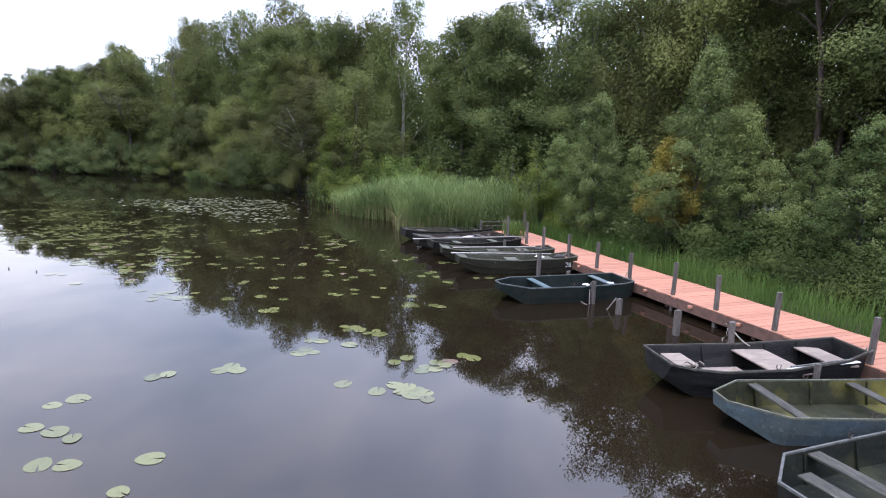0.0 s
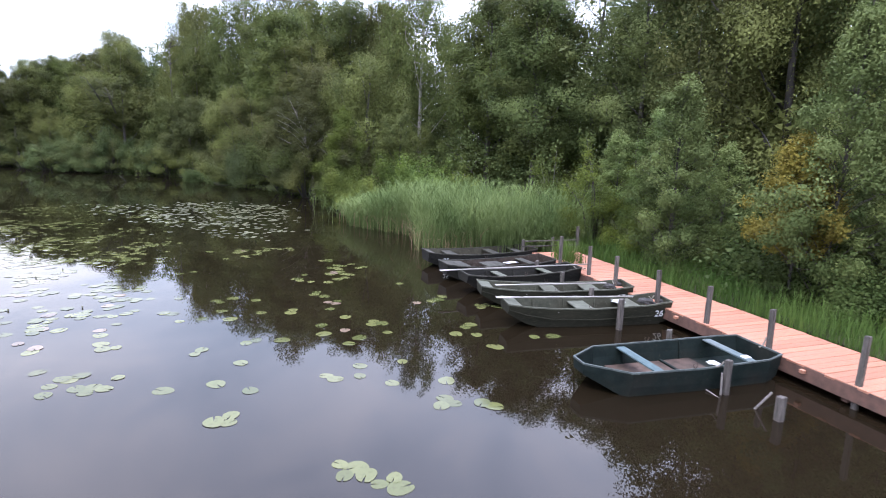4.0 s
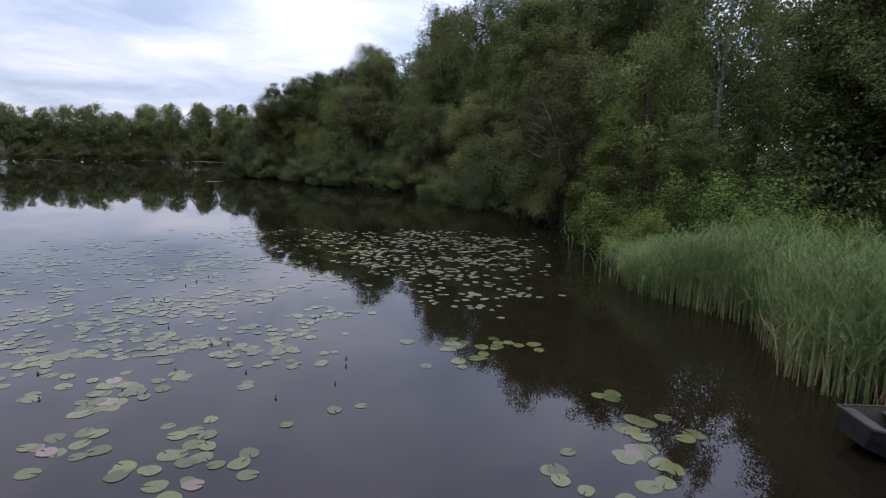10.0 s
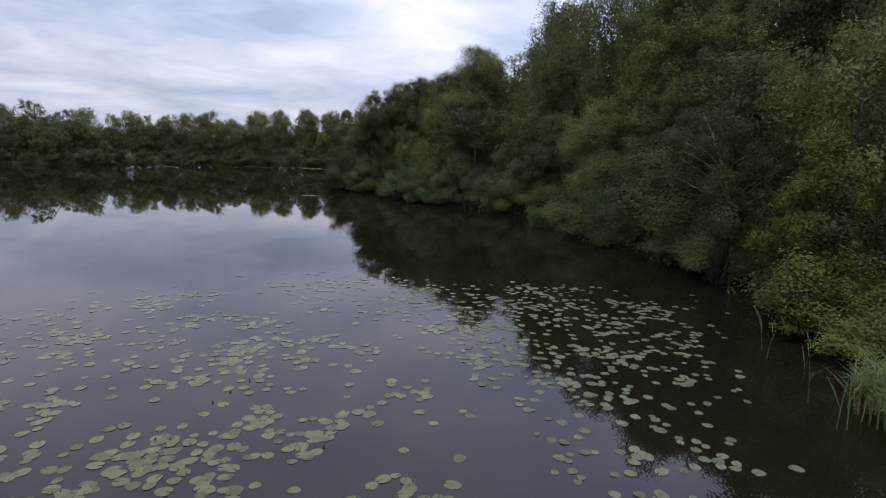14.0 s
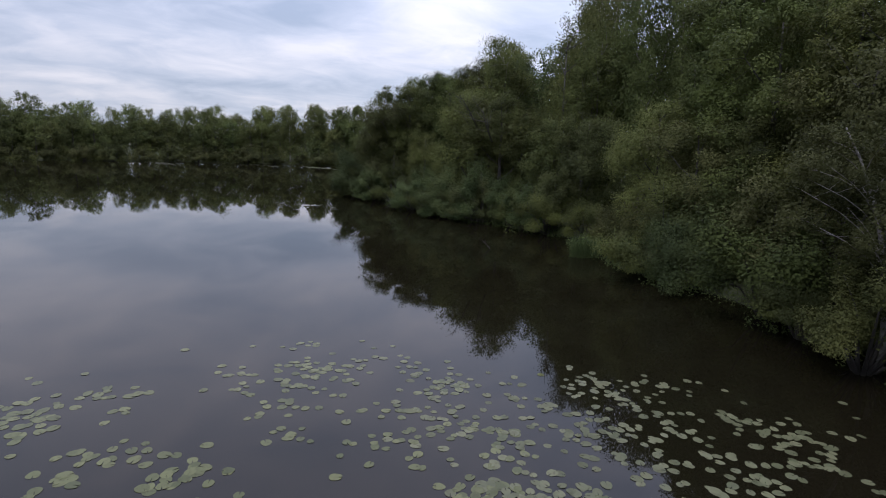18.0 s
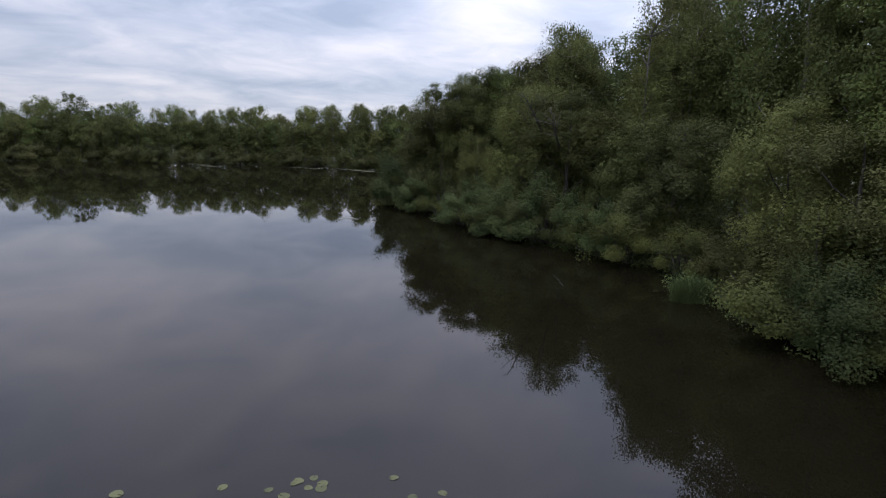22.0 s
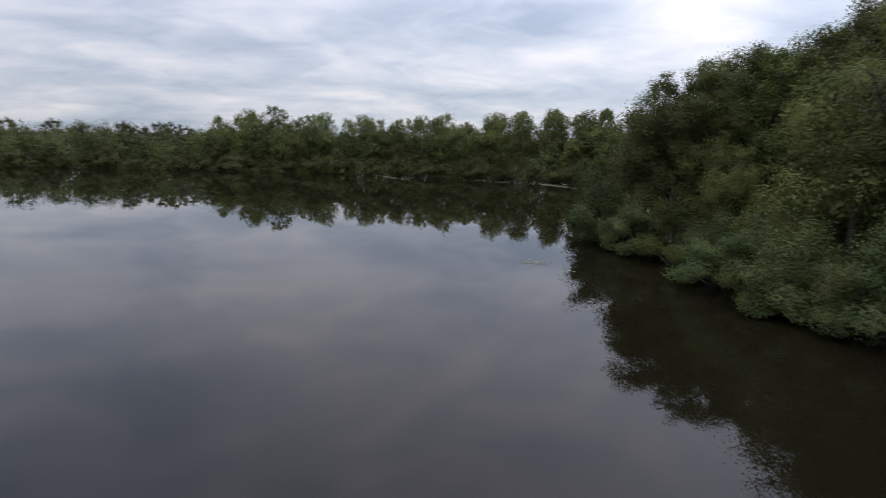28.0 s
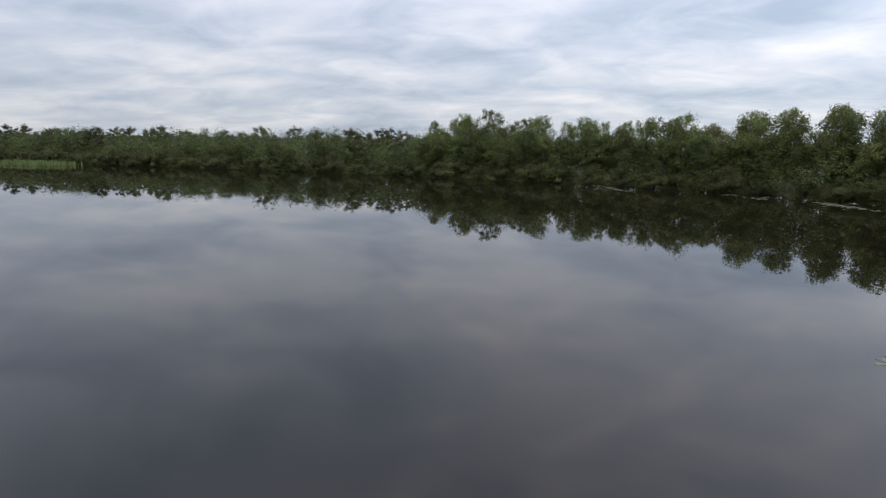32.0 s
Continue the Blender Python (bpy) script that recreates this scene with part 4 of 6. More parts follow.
wood_mass("bank_undergrowth", shore_spots(6, 21, 0.8, 0.95, rng, 0.5), 0.3, 1.1, 300, 0.10, M["leaf_wood"], 15, "low leafy growth hanging over the water's edge", 0.45, 0.02)
for x, y, s in ((-20.5, 44.5, 0.95), (-17.5, 43.0, 1.0), (-23.5, 46.0, 1.0), (-15.0, 41.5, 1.0), (-19.0, 40.6, 0.8), (-16.4, 39.2, 0.78)):
    copy_thing_scaled(alders[int(rng.integers(0, 3))], pose(x, y, 0.3, 0, 0, rng.uniform(0, 360)) @ Matrix.Diagonal((s, s, s, 1)))
wood_mass("deep_woodland", shore_spots(3, 10, 0.8, 11.5, np.random.default_rng(80), 1.5), 4.5, 9.0, 900, 0.26, M["leaf_wood"], 24, "dark closed wood behind the reeds", 1.5)
wood_mass("deep_woodland", [(-37.0 + 1.3 * k, 46.0 + 0.9 * math.sin(2.1 * k)) for k in range(18)], 4.5, 9.0, 900, 0.24, M["leaf_wood"], 25, "dark closed wood behind the bay of the bank", 1.5)
wood_mass("deep_woodland", shore_spots(0, 6, 0.9, 15.5, np.random.default_rng(79), 1.5), 6.0, 11.5, 1000, 0.30, M["leaf_wood"], 23, "dark closed wood behind the boardwalk", 1.7)
wood_mass("deep_woodland", shore_spots(2, 14, 1.2, 20.0, rng, 3.0), 8.0, 10.5, 900, 0.36, M["leaf_wood"], 16, "tall dark green depth of the wood", 2.3)
wood_mass("far_canopy", shore_spots(19, 27, 1.1, 5.5, rng, 1.6), 5.5, 7.1, 900, 0.17, M["leaf_birch"], 17, "closed canopy of grey-green trees on the far bank", 1.3)
wood_mass("far_canopy", shore_spots(26, 31, 1.0, 9.5, np.random.default_rng(77), 1.8), 4.9, 5.8, 900, 0.18, M["leaf_pine"], 19, "closed dark canopy of pines beyond the far bank", 1.2)
wood_mass("far_bank_growth", shore_spots(20, 31, 0.8, 0.6, np.random.default_rng(78), 0.4), 0.1, 1.3, 300, 0.14, M["leaf_alder"], 22, "dark leafy growth hanging over the far waterline", 0.6, 0.02)
wood_mass("bank_undergrowth", shore_spots(6, 21, 0.9, 2.4, rng, 0.9), 0.8, 2.4, 360, 0.13, M["leaf_alder"], 18, "dense low bushes between the trees of the bank", 0.7, 0.1)


# ---- reeds and grass ----
def inside(x, y, poly):
    hit = False
    for (ax, ay), (bx, by) in zip(poly, poly[1:] + poly[:1]):
        if (ay > y) != (by > y) and x < (bx - ax) * (y - ay) / (by - ay) + ax:
            hit = not hit
    return hit


def scatter(poly, n, rng):
    xs, ys = [p[0] for p in poly], [p[1] for p in poly]
    out = []
    while len(out) < n:
        x, y = rng.uniform(min(xs), max(xs)), rng.uniform(min(ys), max(ys))
        if inside(x, y, poly):
            out.append((x, y))
    return out


def blades(spots, low, high, width, rng, leaves=0, z=0.0, bend=0.18, tall=None):
    """Bent, tapering blades, each with side leaves if asked."""
    quads = []
    for x, y in spots:
        h = rng.uniform(low, high) * (tall(x) if tall else 1.0)
        g = rng.uniform(0, 6.28)
        lean = np.array([math.cos(g), math.sin(g), 0]) * h * rng.uniform(0.3, 1.0) * bend
        side = np.array([-math.sin(g + rng.normal(0, 0.6)), math.cos(g), 0]) * width / 2
        p0 = np.array([x, y, z])
        p1, p2, p3 = p0 + lean * 0.2 + (0, 0, h * 0.45), p0 + lean * 0.55 + (0, 0, h * 0.8), p0 + lean + (0, 0, h)
        quads += [(p0 - side, p0 + side, p1 + side * 0.9, p1 - side * 0.9), (p1 - side * 0.9, p1 + side * 0.9, p2 + side * 0.6, p2 - side * 0.6), (p2 - side * 0.6, p2 + side * 0.6, p3 + side * 0.1, p3 - side * 0.1)]
        for k in range(leaves):
            s = rng.uniform(0.35, 0.97)
            root = p0 + lean * s * s + np.array([0, 0, h * s])
            a = rng.uniform(0, 6.28)
            way = np.array([math.cos(a), math.sin(a), 0.0])
            cross = np.array([-way[1], way[0], 0.0]) * rng.uniform(0.0045, 0.009)
            ln = rng.uniform(0.22, 0.5)
            mid_p, tip = root + way * ln * 0.5 + (0, 0, ln * 0.5), root + way * ln + (0, 0, ln * rng.uniform(0.35, 0.9))
            quads += [(root - cross * 0.5, root + cross * 0.5, mid_p + cross, mid_p - cross), (mid_p - cross, mid_p + cross, tip + cross * 0.1, tip - cross * 0.1)]
    return np.array(quads)


rng = np.random.default_rng(21)
REEDS = [(1.0, 23.6), (-0.4, 22.9), (-2.2, 22.6), (-3.0, 23.1), (-4.0, 25.3), (-6.6, 26.0), (-7.9, 27.2), (-7.6, 28.6), (-5.0, 28.6), (-3.0, 28.0), (0.5, 26.2), (2.0, 24.8)]


def reed_height(x):
    """The bed grows lower towards its outer end."""
    return float(np.interp(x, (-8.0, -6.8, -5.4, -3.8), (0.42, 0.55, 0.82, 1.0)))


reeds = link("reed_bed", quads_mesh("reed_bed", blades(scatter(REEDS, 5200, rng), 0.80, 2.0, 0.011, rng, 5, -0.05, 0.13, reed_height)), M["reed"])
tagged(reeds, "dense bed of tall fresh green reeds standing in shallow water", "reeds", kind="stuff")
EDGE = [(-0.4, 22.9), (-2.2, 22.55), (-3.05, 23.05), (-4.05, 25.25), (-6.6, 25.95), (-8.0, 27.2), (-7.6, 27.6), (-6.4, 26.5), (-3.7, 25.7), (-2.7, 23.5)]
dry = link("dry_reeds", quads_mesh("dry_reeds", blades(scatter(EDGE, 170, rng), 0.3, 0.85, 0.013, rng, 1, -0.05, 0.35)), M["reed_dry"])
tagged(dry, "dry straw-coloured reed stalks at the water's edge", "reeds", kind="stuff")
stray = [(-6.2, 25.6), (-6.25, 25.5), (-7.6, 26.4), (-7.7, 26.3), (-8.6, 27.4), (-9.6, 28.4), (-9.9, 28.9), (-8.3, 26.9)]
strays = link("stray_reeds", quads_mesh("stray_reeds", blades(stray, 0.5, 1.1, 0.016, rng, 4, -0.05, 0.3)), M["reed"])
tagged(strays, "few thin reeds standing apart in the water", "reeds", kind="stuff")


INLET = [(-112.5, -66.0), (-111.5, -52.0), (-115.5, -48.0), (-119.0, -62.0)]
inlet = link("reed_bed", quads_mesh("reed_bed", blades(scatter(INLET, 700, rng), 0.5, 0.9, 0.14, rng, 0, -0.05, 0.2)), M["reed"])
tagged(inlet, "distant pale reed bed at the mouth of an inlet", "reeds", kind="stuff")


def deck_area(u0, u1, v0, v1):
    return [tuple(deck(u, v).xy) for u, v in ((u0, v0), (u1, v0), (u1, v1), (u0, v1))]


verge = np.concatenate([blades(scatter(deck_area(-5, 15, -1.13, -3.2), 11000, rng), 0.22, 0.62, 0.010, rng, 0, 0.12, 0.5), blades(scatter(deck_area(-5, 15, -1.4, -3.0), 1500, rng), 0.35, 0.75, 0.012, rng, 0, 0.12, 0.35)])
grass = link("bank_grass", quads_mesh("bank_grass", verge), M["grass"])
tagged(grass, "lush bright green grass along the boardwalk", "grass", kind="stuff")
tuft = link("grass_tuft", quads_mesh("grass_tuft", blades(scatter(deck_area(-2.9, -1.9, 0.05, -0.45), 300, rng), 0.25, 0.6, 0.012, rng, 0, 0.29, 0.5)), M["grass"])
tagged(tuft, "tuft of long grass growing over the boardwalk", "grass", kind="stuff")
sedge = link("sedge_tuft", quads_mesh("sedge_tuft", blades(scatter([(-24.6, 37.1), (-24.1, 37.3), (-23.8, 38.0), (-24.2, 38.2), (-24.8, 37.7)], 700, np.random.default_rng(61)), 0.45, 0.95, 0.014, np.random.default_rng(62), 0, -0.05, 0.75)), M["leaf_green"])
tagged(sedge, "arching tuft of green sedge at the edge of the water", "grass", kind="stuff")

# saplings and brambles behind the boardwalk
sapling = make_tree("alder_sapling", 201, 5.0, 1.45, 0.08, "cone", 8000, 0.105, 0.066, M["leaf_fresh"], M["bark"], 0.05, 0.28, 0.05, 60, 3, 0.0, "light green young alder behind the boardwalk", "tree", "saplings by the boardwalk")
sapling.matrix_basis = pose(3.78, 22.5, 0.2, 0, 0, 40) @ Matrix.Diagonal((0.85, 0.85, 0.97, 1))
tall_sapling = make_tree("birch_sapling", 202, 5.6, 1.6, 0.10, "cone", 8500, 0.115, 0.068, M["leaf_fresh"], M["bark"], 0.1, 0.30, 0.06, 64, 3, 0.02, "tall pointed sapling with pale green leaves", "tree", "saplings by the boardwalk")
tall_sapling.matrix_basis = pose(6.45, 20.3, 0.2, 0, 0, 10) @ Matrix.Diagonal((0.82, 0.82, 1.08, 1))
for kind, x, y, s, r in ((tall_sapling, 7.6, 20.3, 0.78, 120), (sapling, 3.6, 24.8, 0.9, 90), (sapling, 2.4, 25.6, 0.72, 200), (sapling, 5.0, 23.6, 0.66, 300), (sapling, 9.7, 18.8, 0.8, 77), (tall_sapling, 11.2, 16.6, 0.8, 150), (sapling, 9.4, 21.5, 0.7, 10),
                         (sapling, 7.2, 23.8, 0.8, 240), (sapling, 12.6, 14.2, 0.9, 33)):
    copy_thing_scaled(kind, pose(x, y, 0.2, 0, 0, r) @ Matrix.Diagonal((s, s, s, 1)))
gold = make_tree("yellowing_shrub", 203, 3.5, 0.85, 0.34, "cone", 4200, 0.08, 0.056, M["leaf_gold"], M["bark"], 0.05, 0.28, 0.03, 44, 3, 0.0, "slender shrub with yellow autumn-coloured leaves", "bush")
gold.matrix_basis = pose(5.92, 20.35, 0.2)
brambles = [make_bush("bramble_bush", 211 + k, 1.3, 1.35, 11000, 0.062, 0.046, M["leaf_bramble"], 16, 0.45, 60, 0.2, "low sprawling bramble bush with arching stems", "bush", "brambles by the boardwalk") for k in range(2)]
spots = [(*deck(u, v).xy, 0) for u, v in ((-1.4, -3.9), (0.4, -3.8), (2.0, -3.8), (3.4, -4.0), (4.8, -3.7), (6.2, -4.0), (7.6, -3.7), (9.0, -3.9), (10.6, -3.7), (12.2, -4.0), (5.5, -4.7), (8.2, -4.8), (3.2, -4.6), (1.0, -4.6))]
spread_copies(brambles, spots, rng, 0.85, 1.3, 0.2)
for u, v, s, r in ((1.6, -3.1, 0.72, 30), (3.0, -3.2, 0.75, 140), (4.4, -3.1, 0.7, 220), (5.8, -3.2, 0.75, 310), (7.2, -3.1, 0.7, 80)):
    copy_thing_scaled(brambles[0], pose(*deck(u, v).xy, 0.2, 0, 0, r) @ Matrix.Diagonal((s, s, s * 0.9, 1)))
screen = make_bush("willow_bush", 221, 3.3, 1.5, 9000, 0.075, 0.036, M["leaf_bright"], 16, 0.48, 40, 0.15, "dense light green willow bush beside the end of the boardwalk", "bush", fine=True)
screen.matrix_basis = pose(1.9, 25.4, 0.15)
copy_thing_scaled(screen, pose(3.4, 24.2, 0.15, 0, 0, 130) @ Matrix.Diagonal((0.85, 0.85, 0.75, 1)))
low_willow = make_bush("willow_bush", 225, 1.7, 2.0, 9000, 0.085, 0.046, M["leaf_green"], 14, 0.45, 50, 0.15, "low green willow bush reaching out over the water", "bush", fine=True)
low_willow.matrix_basis = pose(-20.7, 37.5, 0.05) @ Matrix.Diagonal((0.8, 0.8, 0.9, 1))
broad_willow = make_bush("willow_bush", 226, 2.7, 2.0, 9000, 0.10, 0.060, M["leaf_green"], 14, 0.48, 34, 0.12, "broad fresh green willow bush leaning out over the water", "bush", fine=True)
broad_willow.matrix_basis = pose(-19.7, 37.3, 0.05, 0, 0, 25)
copy_thing_scaled(screen, pose(0.2, 27.6, 0.15, 0, 0, 220) @ Matrix.Diagonal((0.9, 0.9, 0.9, 1)))
bright = make_tree("young_maple", 231, 4.5, 1.45, 0.08, "cone", 11000, 0.10, 0.068, M["leaf_bright"], M["bark"], 0.1, 0.36, 0.06, 36, 3, 0.0, "young tree with bright yellow-green leaves on the bank", "tree")
bright.matrix_basis = pose(-10.5, 32.4, 0.2)
glow = make_bush("bright_bush", 232, 2.9, 1.5, 11500, 0.085, 0.052, M["leaf_bright"], 12, 0.48, 56, 0.1, "bright yellow-green bush behind the reeds", "bush")
glow.matrix_basis = pose(-5.2, 29.5, 0.2)
for x, y, s, h, r in ((-9.6, 30.9, 0.9, 0.75, 70), (-8.1, 29.6, 0.75, 0.6, 150), (-7.0, 31.2, 0.95, 1.05, 20), (-3.5, 29.9, 0.8, 0.75, 300)):
    copy_thing_scaled(glow, pose(x, y, 0.1, 0, 0, r) @ Matrix.Diagonal((s, s, h, 1)))
cape = make_bush("alder_bush", 236, 3.4, 2.6, 9000, 0.11, 0.085, M["leaf_green"], 12, 0.42, 60, 0.1, "broad green bush on the tip of the bank", "bush", fine=True)
cape.matrix_basis = pose(-48.4, 39.9, 0.1) @ Matrix.Diagonal((1.1, 1.1, 1.25, 1))
for x, y, s, h, r in ((-45.4, 39.8, 0.8, 0.7, 100), (-51.0, 41.6, 0.95, 1.1, 210)):
    copy_thing_scaled(cape, pose(x, y, 0.1, 0, 0, r) @ Matrix.Diagonal((s, s, h, 1)))
rounded = make_bush("willow_bush", 238, 3.6, 2.3, 9000, 0.12, 0.085, M["leaf_green"], 14, 0.46, 36, 0.1, "rounded deep green willow bush standing out over the water", "bush", fine=True)
rounded.matrix_basis = pose(-33.6, 40.0, 0.05)
for x, y, s, h, r in ((-36.6, 39.6, 1.0, 0.85, 80), (-30.4, 40.4, 0.85, 0.7, 160), (-39.6, 39.4, 0.9, 0.75, 250)):
    copy_thing_scaled(rounded, pose(x, y, 0.05, 0, 0, r) @ Matrix.Diagonal((s, s, h, 1)))
pale = make_tree("pale_willow", 241, 5.2, 1.5, 0.25, "top", 6500, 0.12, 0.05, M["leaf_willow"], M["pale_bark"], 0.2, 0.36, 0.07, 34, 3, -0.22, "leaning willow with pale grey-green leaves", "tree")
pale.matrix_basis = pose(-13.2, 34.2, 0.2, 0, 0, 20)
pillars = make_tree("pine_tree", 251, 14.0, 2.2, 0.62, "dome", 6000, 0.20, 0.10, M["leaf_pine"], M["pine_bark"], 0.0, 0.55, 0.13, 18, 3, 0.0, "tall pine with a bare reddish trunk", "tree", "pines in the wood", bare=0)
pillars.matrix_basis = pose(11.1, 27.4, 0.3, 0, -4, 0)
copy_thing_scaled(pillars, pose(11.7, 28.2, 0.3, 0, -4, 100) @ Matrix.Diagonal((1, 1, 1.05, 1)))

# dead wood: branches in the water and a bare snag on the skyline
def dead_wood(name, root, tip, seed, thick, twigs, label, reach=0.3):
    r = random.Random(seed)
    a, b = Vector(root), Vector(tip)
    parts = [tube([a, a.lerp(b, 0.5) + Vector((r.uniform(-0.1, 0.1), r.uniform(-0.1, 0.1), 0.05)), b], [thick, thick * 0.7, 0.008], 6)]
    for k in range(twigs):
        s = a.lerp(b, r.uniform(0.3, 0.95))
        e = s + Vector((r.uniform(-1, 1), r.uniform(-1, 1), r.uniform(0.1, 1.0))) * (b - a).length * reach
        m2 = s.lerp(e, 0.5) + Vector((r.uniform(-1, 1), r.uniform(-1, 1), 0)) * 0.06
        parts.append(tube([s, m2, e], [thick * 0.4, thick * 0.25, 0.005], 5))
    tagged(link(name, tubes_mesh(name, parts), M["bark"], smooth=True), label, "dead wood")


dead_wood("dead_branch", (-27.3, 35.35, -0.1), (-27.6, 35.0, 0.38), 1, 0.022, 3, "bare dead branch rising from the water")
dead_wood("dead_tree", (-33.6, 46.0, 0.2), (-33.9, 46.2, 11.4), 3, 0.09, 14, "bare dead tree standing in the wood", 0.10)
dead_wood("dead_branch", (-34.0, 40.8, 4.4), (-32.3, 38.7, 5.9), 7, 0.05, 9, "pale bare dead branch reaching from the crowns over the water", 0.34)
dead_wood("dead_branch", (-35.6, 41.0, 5.2), (-34.6, 38.9, 6.8), 8, 0.04, 7, "bare dead branch reaching from the crowns over the water", 0.34)
dead_wood("dead_tree", (-56.6, 49.0, 0.2), (-57.2, 49.4, 8.2), 4, 0.09, 12, "bare dead tree at the end of the wood", 0.12)
dead_wood("dead_branch", (-13.4, 34.6, 0.4), (-11.2, 33.2, 3.2), 5, 0.05, 6, "pale dead branch leaning out of the bushes")
dead_wood("dead_branch", (9.6, 19.9, 0.3), (10.0, 19.4, 2.6), 6, 0.03, 3, "bare pale stem among the brambles")


# ---- boardwalk ----
walkway = new("boardwalk")
walkway.matrix_world = Matrix.Translation(DECK_O) @ pose(0, 0, 0, 0, 0, DECK_TURN)
tagged(walkway, "straight boardwalk of orange-brown hardwood planks on dark beams", "boardwalk")
# in its own axes x runs along the walk and y inland
for name, y, label in (("beam", -0.10, ""), ("beam", 0.45, ""), ("beam", 1.02, "")):
    part(name, box_bm(17.2, 0.07, 0.16, 0.006, (5.1, y, 0.2)), M["beam"], walkway, label)
part("fascia", box_bm(17.2, 0.03, 0.20, 0.004, (5.1, -0.185, 0.205)), M["beam"], walkway, "dark red-brown edge board")
for k in range(9):
    part("crossbeam", box_bm(0.08, 1.2, 0.1, 0.006, (-3.2 + 2.05 * k, 0.45, 0.09)), M["beam"], walkway)


def post_bm(height, wide, depth=0.9, seed=0):
    """A square post with worn edges and a slightly sunken, sloping head."""
    bm = box_bm(wide, wide * 0.95, height + depth, 0.008, (0, 0, (height - depth) / 2))
    r = random.Random(seed)
    for v in bm.verts:
        v.co.x += r.uniform(-0.004, 0.004)
        v.co.y += r.uniform(-0.004, 0.004)
        if v.co.z > height - 0.02:
            v.co.z += 0.12 * v.co.x + r.uniform(-0.004, 0.004)
    return bm


for k, (u, h) in enumerate(((-2.15, 0.98), (-0.9, 0.96), (0.08, 0.94), (1.38, 0.94), (2.6, 0.95), (3.82, 0.92), (5.13, 0.97), (6.22, 0.95), (7.4, 0.95), (8.87, 0.98), (10.3, 0.96), (11.8, 0.95))):
    ob = part("post", post_bm(h, 0.070, 0.9, k), M["post"], walkway)
    ob.matrix_local = pose(u, -0.13, 0, random.uniform(-1.2, 1.2), random.uniform(-2.2, 1.5), 0)
for k, u in enumerate((-1.5, -0.4, 0.75, 2.0, 3.2, 4.45, 5.7, 6.8, 8.1, 9.55, 11.0)):
    part("beam_end", box_bm(0.07, 0.06, 0.05, 0.005, (u, -0.225, 0.235)), M["deck"], walkway, "pale sawn beam end")
plank_meshes = []
for k in range(4):
    bm = box_bm(0.136, 1.30, 0.032, 0.004)
    r = random.Random(k)
    for v in bm.verts:
        v.co.y += r.uniform(-0.004, 0.004)
    me = bpy.data.meshes.new("plank")
    bm.to_mesh(me)
    bm.free()
    me.materials.append(M["deck"])
    plank_meshes.append(me)
for k in range(119):
    ob = new("plank", plank_meshes[k % 4])
    ob.parent = walkway
    ob.matrix_local = pose(-3.4 + 0.144 * k, 0.45 + random.uniform(-0.010, 0.010), 0.30 + random.uniform(-0.003, 0.003), random.uniform(-0.2, 0.2), random.uniform(-0.5, 0.5), random.uniform(-0.3, 0.3))

railing = new("railing")
railing.matrix_world = walkway.matrix_world @ pose(-3.55, 0, 0)
tagged(railing, "low weathered wooden railing across the end of the boardwalk", "railing")
for k, (y, h) in enumerate(((-0.45, 0.66), (0.45, 0.7), (1.2, 0.98))):
    part("post", post_bm(h, 0.07, 0.6, 40 + k), M["post"], railing).matrix_local = pose(0, y, 0, 0, random.uniform(-3, 3), 0)
for z in (0.48, 0.62):
    part("rail", box_bm(0.02, 1.75, 0.032, 0.004, (0.05, 0.38, z)), M["bark"], railing, "thin dark rail")

mooring = [(4.34, 1.42, 0.48, 0.10, 2), (5.10, 1.36, 0.30, 0.12, -2), (6.42, 1.18, 0.45, 0.12, 1), (1.74, 1.20, 0.56, 0.11, 0), (0.76, 1.15, 0.50, 0.10, -2), (-0.50, 1.05, 0.52, 0.10, 2), (-1.72, 1.0, 0.50, 0.10, 1), (2.75, 1.0, 0.32, 0.11, -1),
           (7.78, 1.42, 0.66, 0.10, -3), (9.02, 1.35, 0.50, 0.08, 1), (10.45, 1.2, 0.6, 0.12, 2)]
for k, (u, v, h, wide, tip) in enumerate(mooring):
    ob = part("mooring_post", post_bm(h, wide * 0.78, 0.9, 60 + k), M["post"], None, "weathered grey mooring post standing in the water")
    tagged(ob, category="post", group="mooring posts")
    ob.matrix_world = Matrix.Translation(deck(u, v)) @ pose(0, 0, 0, tip, tip * 0.7, DECK_TURN + 7 * k)
for k, (a, b, r) in enumerate((((4.72, 1.45, -0.15), (4.9, 1.28, 0.26), 0.014), ((4.36, 1.5, -0.2), (4.33, 1.5, 0.3), 0.012), ((5.02, 1.5, -0.1), (4.2, 1.6, 0.02), 0.01))):
    me = tubes_mesh("stake", [tube([deck(*a), deck(*b)], [r, r], 6)])
    tagged(link("stake", me, M["old_wood"]), "thin slanting stake in the water", "stake")


# ---- boats ----
BOAT_TURN = math.degrees(math.atan2(DECK_N.y, DECK_N.x))


